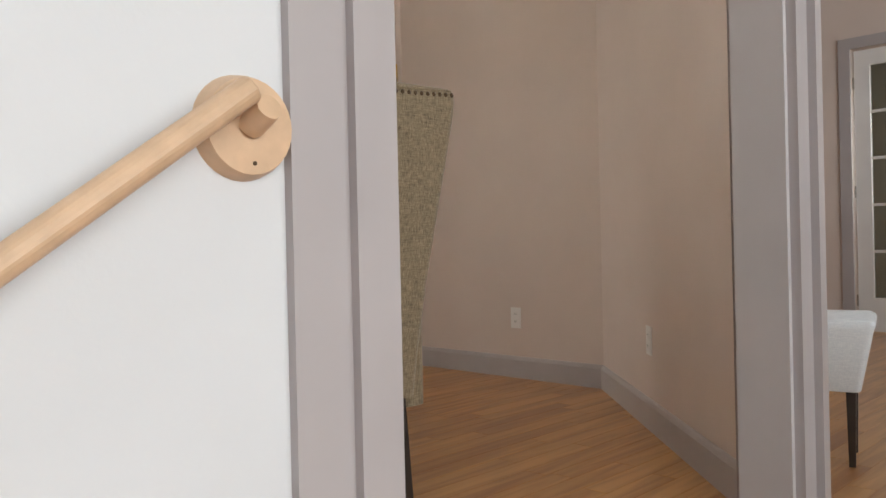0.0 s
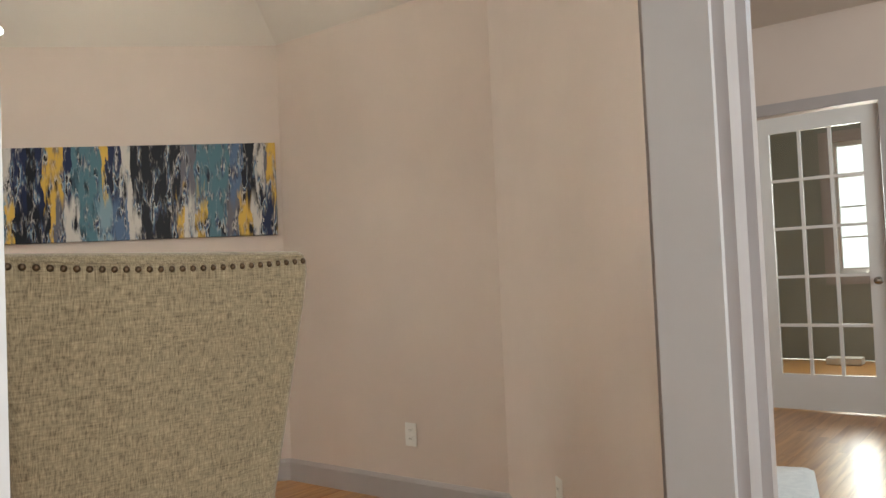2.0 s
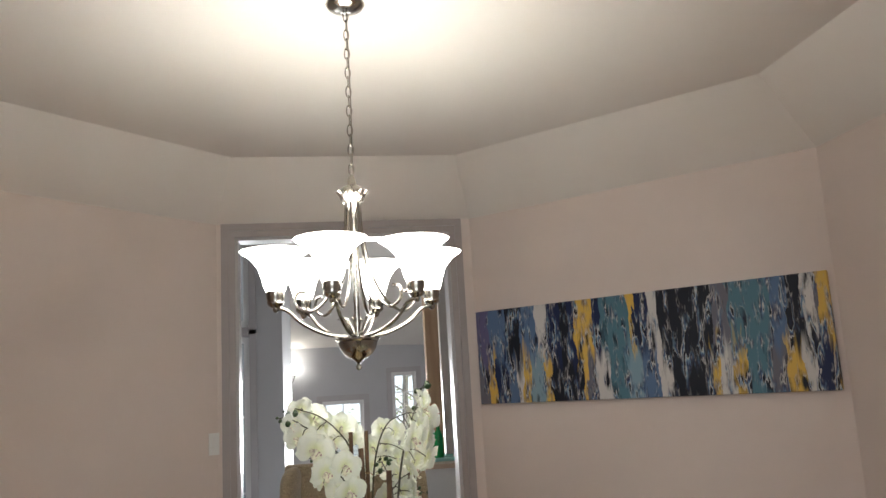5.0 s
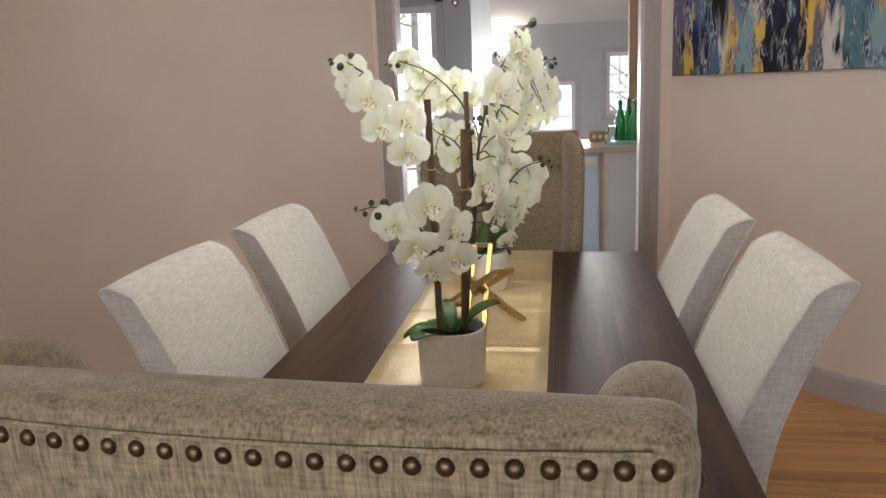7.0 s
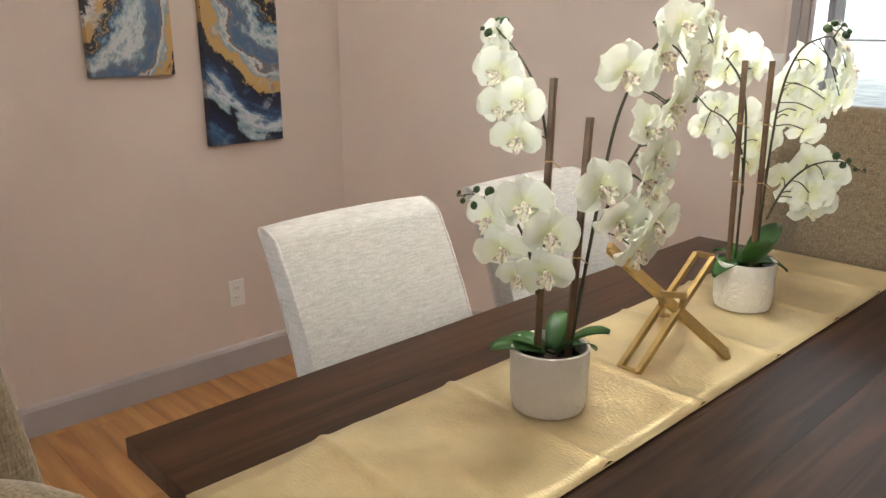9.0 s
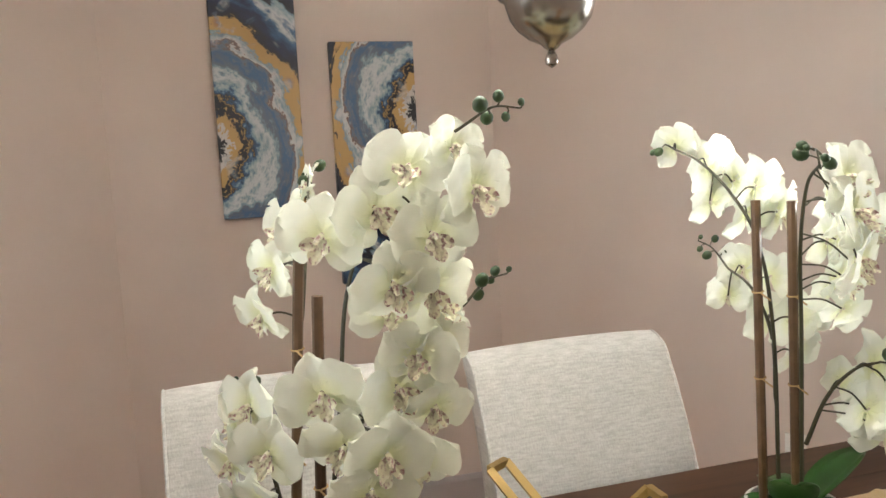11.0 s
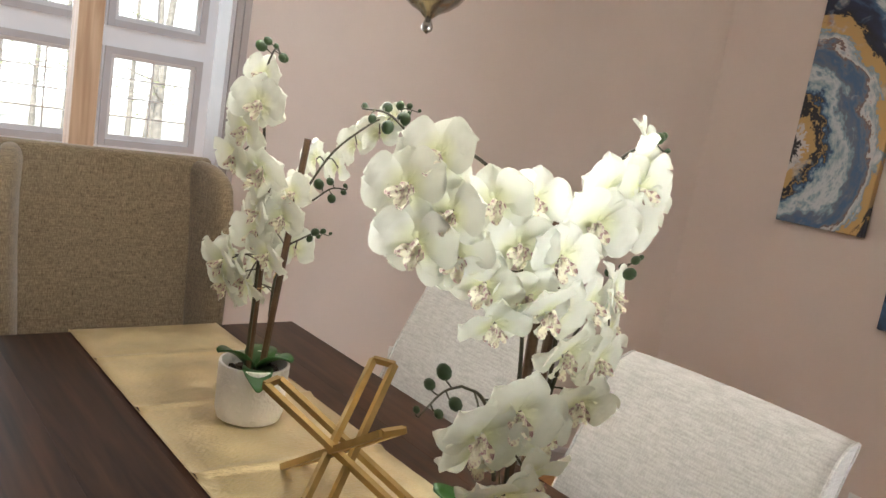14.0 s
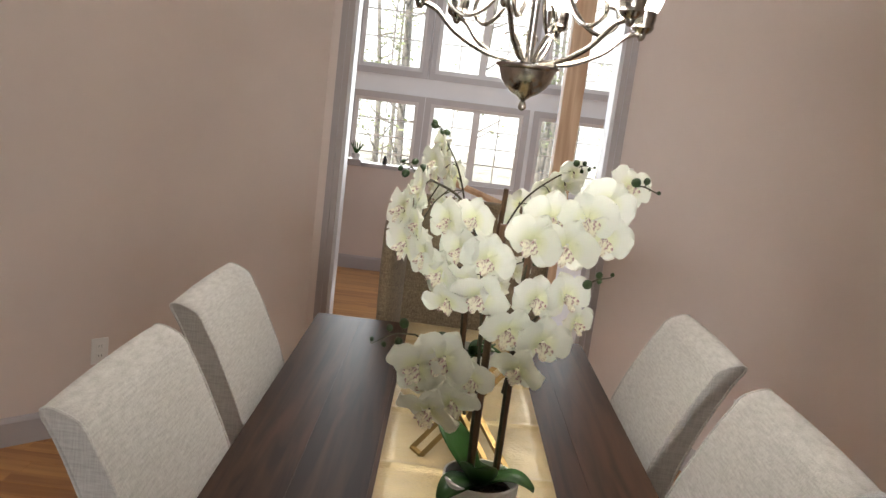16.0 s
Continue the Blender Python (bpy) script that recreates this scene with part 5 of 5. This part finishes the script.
def swirl():
    """Poured rings of colour round an eye on one edge of the canvas."""
    m = bpy.data.materials.new("swirled_painting")
    m.use_nodes = True
    nt = m.node_tree
    b = nt.nodes["Principled BSDF"]
    co = nt.nodes.new("ShaderNodeTexCoord")
    mp = nt.nodes.new("ShaderNodeMapping")
    mp.inputs["Location"].default_value = (0.165, 0, 0.155)
    mp.inputs["Scale"].default_value = (1.0, 0.0, 0.78)
    nt.links.new(co.outputs["Object"], mp.inputs["Vector"])
    ln = nt.nodes.new("ShaderNodeVectorMath")
    ln.operation = "LENGTH"
    nt.links.new(mp.outputs[0], ln.inputs[0])

    def nz(scale, detail, dist=0.0):
        n = nt.nodes.new("ShaderNodeTexNoise")
        n.inputs["Scale"].default_value, n.inputs["Detail"].default_value, n.inputs["Distortion"].default_value = scale, detail, dist
        nt.links.new(co.outputs["Object"], n.inputs["Vector"])
        return n.outputs["Fac"]

    def fma(a, k, c):
        x = nt.nodes.new("ShaderNodeMath")
        x.operation, x.inputs[1].default_value = "MULTIPLY_ADD", k
        nt.links.new(a, x.inputs[0])
        if isinstance(c, float):
            x.inputs[2].default_value = c
        else:
            nt.links.new(c, x.inputs[2])
        return x.outputs[0]

    # brush drag that follows the rings: noise over radius and angle
    sp, at2, cb, drag = (nt.nodes.new(k) for k in ("ShaderNodeSeparateXYZ", "ShaderNodeMath", "ShaderNodeCombineXYZ", "ShaderNodeTexNoise"))
    nt.links.new(mp.outputs[0], sp.inputs[0])
    at2.operation = "ARCTAN2"
    nt.links.new(sp.outputs["Z"], at2.inputs[0])
    nt.links.new(sp.outputs["X"], at2.inputs[1])
    nt.links.new(fma(ln.outputs["Value"], 34.0, 0.0), cb.inputs["X"])
    nt.links.new(fma(at2.outputs[0], 3.2, 0.0), cb.inputs["Y"])
    drag.inputs["Scale"].default_value, drag.inputs["Detail"].default_value, drag.inputs["Roughness"].default_value = 1.0, 6, 0.65
    nt.links.new(cb.outputs[0], drag.inputs["Vector"])
    d = fma(ln.outputs["Value"], 1.55, fma(nz(3.0, 2, 0.4), 0.34, fma(nz(38, 3, 0.3), 0.06, fma(drag.outputs["Fac"], 0.20, -0.33))))
    GOLDP, BLUE, BROWN = (0.50, 0.32, 0.12), (0.05, 0.12, 0.24), (0.16, 0.08, 0.06)
    rings = ramp_node(nt, [(0.0, INK), (0.05, INK), (0.056, WHITE), (0.085, WHITE), (0.09, GOLDP), (0.145, GOLDP), (0.155, INK), (0.185, INK), (0.19, GOLDP), (0.20, INK), (0.225, BLUE), (0.235, PALE), (0.275, (0.55, 0.58, 0.60)), (0.30, PALE), (0.315, (0.13, 0.15, 0.20)), (0.36, BLUE), (0.39, (0.14, 0.17, 0.23)), (0.405, BROWN), (0.415, (0.6, 0.6, 0.6)), (0.45, PALE), (0.46, GOLDP), (0.51, GOLDP), (0.518, INK), (0.60, NAVY), (0.65, BLUE), (0.68, (0.55, 0.57, 0.60)), (0.72, PALE), (0.735, INK), (0.83, NAVY), (0.86, BLUE), (1.0, INK)])
    nt.links.new(d, rings.inputs["Fac"])
    marb = ramp_node(nt, [(0.0, INK), (0.40, BLUE), (0.47, PALE), (0.52, WHITE), (0.58, (0.22, 0.30, 0.40)), (0.66, (0.30, 0.14, 0.09)), (1.0, NAVY)])
    nt.links.new(nz(11, 4, 1.0), marb.inputs["Fac"])
    f = nt.nodes.new("ShaderNodeMath")
    f.operation, f.use_clamp, f.inputs[1].default_value, f.inputs[2].default_value = "MULTIPLY_ADD", True, 5.0, -2.95
    nt.links.new(nz(13, 4, 0.5), f.inputs[0])
    mx = nt.nodes.new("ShaderNodeMix")
    mx.data_type = "RGBA"
    nt.links.new(f.outputs[0], mx.inputs["Factor"])
    nt.links.new(rings.outputs[0], mx.inputs["A"])
    nt.links.new(marb.outputs[0], mx.inputs["B"])
    nt.links.new(mx.outputs["Result"], b.inputs["Base Color"])
    b.inputs["Roughness"].default_value = 0.45
    return m


def canvas(w, h, material, label, m):
    """A stretched canvas facing -y in its own axes, centred on its origin at the wall."""
    t = new("painting")
    t.matrix_basis = m
    tagged(t, label, "painting")
    bm = B()
    box(bm, -w / 2, w / 2, -0.036, -0.001, -h / 2, h / 2)
    part("canvas", bm, material, t, bevel=0.003)
    for x0, x1, z0, z1 in ((-w / 2 + 0.01, w / 2 - 0.01, h / 2 - 0.03, h / 2 - 0.005), (-w / 2 + 0.01, w / 2 - 0.01, -h / 2 + 0.005, -h / 2 + 0.03)):
        bm = B()
        box(bm, x0, x1, -0.0009, 0.0, z0, z1)
        part("stretcher_bar", bm, M_RAIL, t)
    return t


r2 = 2.844 / 2
lw = 1.885
mid = Vector((CX + r2, CY + r2, 1.654))
canvas(lw, 0.527, streaks(), "wide abstract painting in navy, teal, white and gold", pose(*mid, 0, 0, -45))
SW = swirl()
canvas(0.31, 0.93, SW, "tall swirled abstract painting in blue, white and ochre", pose(-2.127, -0.20, 1.735, 0, 0, 90))
canvas(0.33, 0.93, SW, "tall swirled abstract painting in blue, white and ochre, hung lower", pose(-2.127, 0.24, 1.451, 0, 0, 90) @ pose(0, 0, 0, 0, 180, 0))


# ---- outlets and switches ----
def outlet(p, turn, switch=False):
    t = thing("light_switch" if switch else "wall_outlet", "white plastic rocker switch on the wall" if switch else "white plastic double outlet on the wall", "switch" if switch else "outlet", p, turn)
    bm = B()
    box(bm, -0.036, 0.036, -0.006, -0.0005, -0.058, 0.058)
    part("plate", bm, M_PLATE, t, bevel=0.002)
    if switch:
        bm = B()
        box(bm, -0.017, 0.017, -0.010, -0.006, -0.033, 0.033)
        part("rocker", bm, M_PLATE, t, bevel=0.002)
    else:
        for z in (-0.021, 0.021):
            bm = B()
            box(bm, -0.017, 0.017, -0.0085, -0.006, z - 0.014, z + 0.014)
            f = part("socket", bm, M_PLATE, t, bevel=0.002)
            for x in (-0.006, 0.006):
                bm = B()
                box(bm, x - 0.001, x + 0.001, -0.0092, -0.0086, z - 0.003, z + 0.006)
                part("slot", bm, M_BLACK, f)


outlet((CX + AP, -0.168, 0.335), -90)
outlet((1.458, -1.366, 0.352), -135)
outlet((1.59, 1.234, 0.34), -45)
outlet((-1.299, 1.525, 0.365), 45)
outlet((-1.351, -1.513, 0.365), 135)
outlet((-2.127, 0.152, 0.35), 90)
outlet((-0.80, -2.064, 1.30), 135, True)
outlet((-0.775, 2.089, 1.267), 45, True)


# ---- hall things ----
def ottoman():
    t = thing("upholstered_stool", "pale blue-white upholstered stool with dark legs", "stool", (1.469, -2.003, 0), 15)
    bm = B()
    loft(bm, [rounded(-h, h, -h, h, 0.02, z) for h, z in ((0.125, 0.245), (0.13, 0.25), (0.17, 0.45), (0.175, 0.465), (0.172, 0.478), (0.158, 0.487))])
    part("seat", bm, M_PALECHAIR, t, smooth=True)
    for x in (-0.10, 0.10):
        for y in (-0.10, 0.10):
            bm = B()
            loft(bm, [rounded(x - 0.010, x + 0.010, y - 0.010, y + 0.010, 0.003, 0), rounded(x - 0.015, x + 0.015, y - 0.015, y + 0.015, 0.003, 0.25)])
            part("leg", bm, M_DARKLEG, t)


ottoman()
t = thing("ledge_plant", "small green plant in a pot on the ledge", "plant", (0.90, HY - 0.07, 0.975))
bm = B()
lathe(bm, [(0.03, 0), (0.04, 0.05), (0.036, 0.05), (0.03, 0.045)], 16)
part("pot", bm, M_POT, t, smooth=True)
for k in range(14):
    a, e = k * 2.4, 0.5 + 0.07 * (k % 5)
    bm = B()
    p = bezier([(0, 0, 0.045), (0.03 * math.cos(a), 0.03 * math.sin(a), 0.09), (0.08 * math.cos(a) * e, 0.08 * math.sin(a) * e, 0.13 + 0.01 * (k % 4))], 4)
    tube(bm, p, 0.008, 5, 0.002)
    part("leaf", bm, M_LEAF, t)
t = thing("black_candle_holder", "small black jar on the ledge", "jar", (0.64, HY - 0.06, 0.955))
bm = B()
lathe(bm, [(0.02, 0), (0.022, 0.05), (0.012, 0.06), (0.012, 0.075)], 14)
part("body", bm, M_BLACK, t, smooth=True)
t = thing("paper_box", "white box on the study floor", "box", (8.25, -0.95, 0))
bm = B()
box(bm, -0.10, 0.10, -0.17, 0.17, 0, 0.07)
part("body", bm, M_PLATE, t, bevel=0.004)

# ---- outside ----
bm = B()
box(bm, -300, 300, -300, 300, -2.4, -2.2)
solid("ground", bm, M_GROUND, "leaf-strewn woodland ground", "ground", "structure")


# plain sheets made to glow, standing in for the overbright outdoors
M_BACKDROP_GLOW = mat("glowing_backdrop", (0.8, 0.82, 0.84), 1.0, emit=0.5, emit_colour=(0.97, 0.98, 1.0))
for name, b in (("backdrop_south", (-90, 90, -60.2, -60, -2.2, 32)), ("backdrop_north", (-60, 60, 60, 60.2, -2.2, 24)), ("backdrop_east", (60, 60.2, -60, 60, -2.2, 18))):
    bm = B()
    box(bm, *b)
    solid(name, bm, M_BACKDROP_GLOW, "plain glowing sheet standing in for the bright distance", "backdrop", "structure")


def tree(x, y, h, seed):
    rnd = random.Random(seed)
    t = thing("woodland_tree", "bare woodland tree with early spring leaves", "tree", (x, y, -2.2), group="woodland trees")
    bm = B()
    r = rnd.uniform(0.10, 0.2)
    top = Vector((rnd.uniform(-0.6, 0.6), rnd.uniform(-0.6, 0.6), h))
    tube(bm, bezier([(0, 0, 0), (rnd.uniform(-0.1, 0.1), 0, h * 0.4), top], 6), r, 8, r * 0.3)
    trunk = part("trunk", bm, M_BARK, t, smooth=True)
    tips = []
    for k in range(14):
        f = rnd.uniform(0.2, 0.95)
        p = Vector((top.x * f * f, top.y * f * f, h * f))
        a, ln = rnd.uniform(0, 6.28), rnd.uniform(0.8, 2.4) * (1.2 - f)
        q = p + Vector((math.cos(a) * ln, math.sin(a) * ln, ln * rnd.uniform(0.2, 0.8)))
        bm = B()
        tube(bm, bezier([p, p.lerp(q, 0.5) + Vector((0, 0, -0.1)), q], 3), r * 0.25, 5, 0.01)
        part("limb", bm, M_BARK, t)
        tips.append((p, q))
    bm = B()
    for p, q in tips:
        for k in range(26):
            c = p.lerp(q, rnd.uniform(0.4, 1.1)) + Vector((rnd.gauss(0, 0.3), rnd.gauss(0, 0.3), rnd.gauss(0, 0.3)))
            s, a = rnd.uniform(0.04, 0.08), rnd.uniform(0, 6.28)
            u, v = Vector((math.cos(a), math.sin(a), rnd.uniform(-0.5, 0.5))) * s, Vector((-math.sin(a), math.cos(a), rnd.uniform(0.2, 0.9))) * s * 0.7
            bm.faces.new([bm.verts.new(c + w) for w in (-u, v, u, -v)])
    part("crown", bm, M_FOLIAGE, t)


rnd = random.Random(5)
for k in range(24):
    tree(rnd.uniform(-10, 10), rnd.uniform(-20, -38), rnd.uniform(8, 14), k)
for k in range(5):
    tree(rnd.uniform(-4, 3), rnd.uniform(15, 24), rnd.uniform(8, 12), 40 + k)
for k in range(3):
    tree(rnd.uniform(14, 20), rnd.uniform(-5, 2), rnd.uniform(8, 12), 60 + k)


# ---- floor boards, laid along x ----
BOARD, BOARDS = 0.083, {}
for ln in (0.6, 0.85, 1.1):
    bm = B()
    w, e = BOARD / 2 - 0.0003, 0.0010
    loft(bm, [[(-ln / 2 + 0.0003 + k, -w + k, z), (ln / 2 - 0.0003 - k, -w + k, z), (ln / 2 - 0.0003 - k, w - k, z), (-ln / 2 + 0.0003 + k, w - k, z)] for z, k in ((-0.0055, 0), (-0.0008, 0), (0.0, e))])
    BOARDS[ln] = mesh("floor_board", bm, M_FLOOR)
rnd = random.Random(11)
rest = B()
count = 0
y = -5.08 + BOARD / 2
while y < 2.2:
    dy = abs(y - CY)
    if y > YS - THICK:
        half = AP + 0.06 if dy < HS else min(AP, AP + HS - dy) + 0.08
        if half < 0.7:
            half = 0.75
        x0, x1 = CX - half, CX + half
        if y < -0.8:
            x1 = 5.3
    else:
        x0, x1 = -0.55, 5.3
    x = x0 - rnd.uniform(0, 0.5) if y > YS - THICK else x0
    while x < x1:
        ln = rnd.choice((0.6, 0.85, 1.1))
        inside = y > YS - THICK and x < 2.2
        if inside and count < 300:
            ob = new("floor_board", BOARDS[ln])
            ob.parent = floor
            ob.matrix_basis = pose(x + ln / 2, y, 0)
            count += 1
        else:
            e = min(x + ln, x1 if x1 > 5 else x + ln)
            box(rest, x + 0.0004, e - 0.0004, y - BOARD / 2 + 0.0004, y + BOARD / 2 - 0.0004, -0.0055, -0.0002)
        x += ln
    y += BOARD
o = part("floor_boards_beyond", rest, M_FLOOR_FAR, floor, "honey oak boards of the hall")
o["kind"] = "stuff"
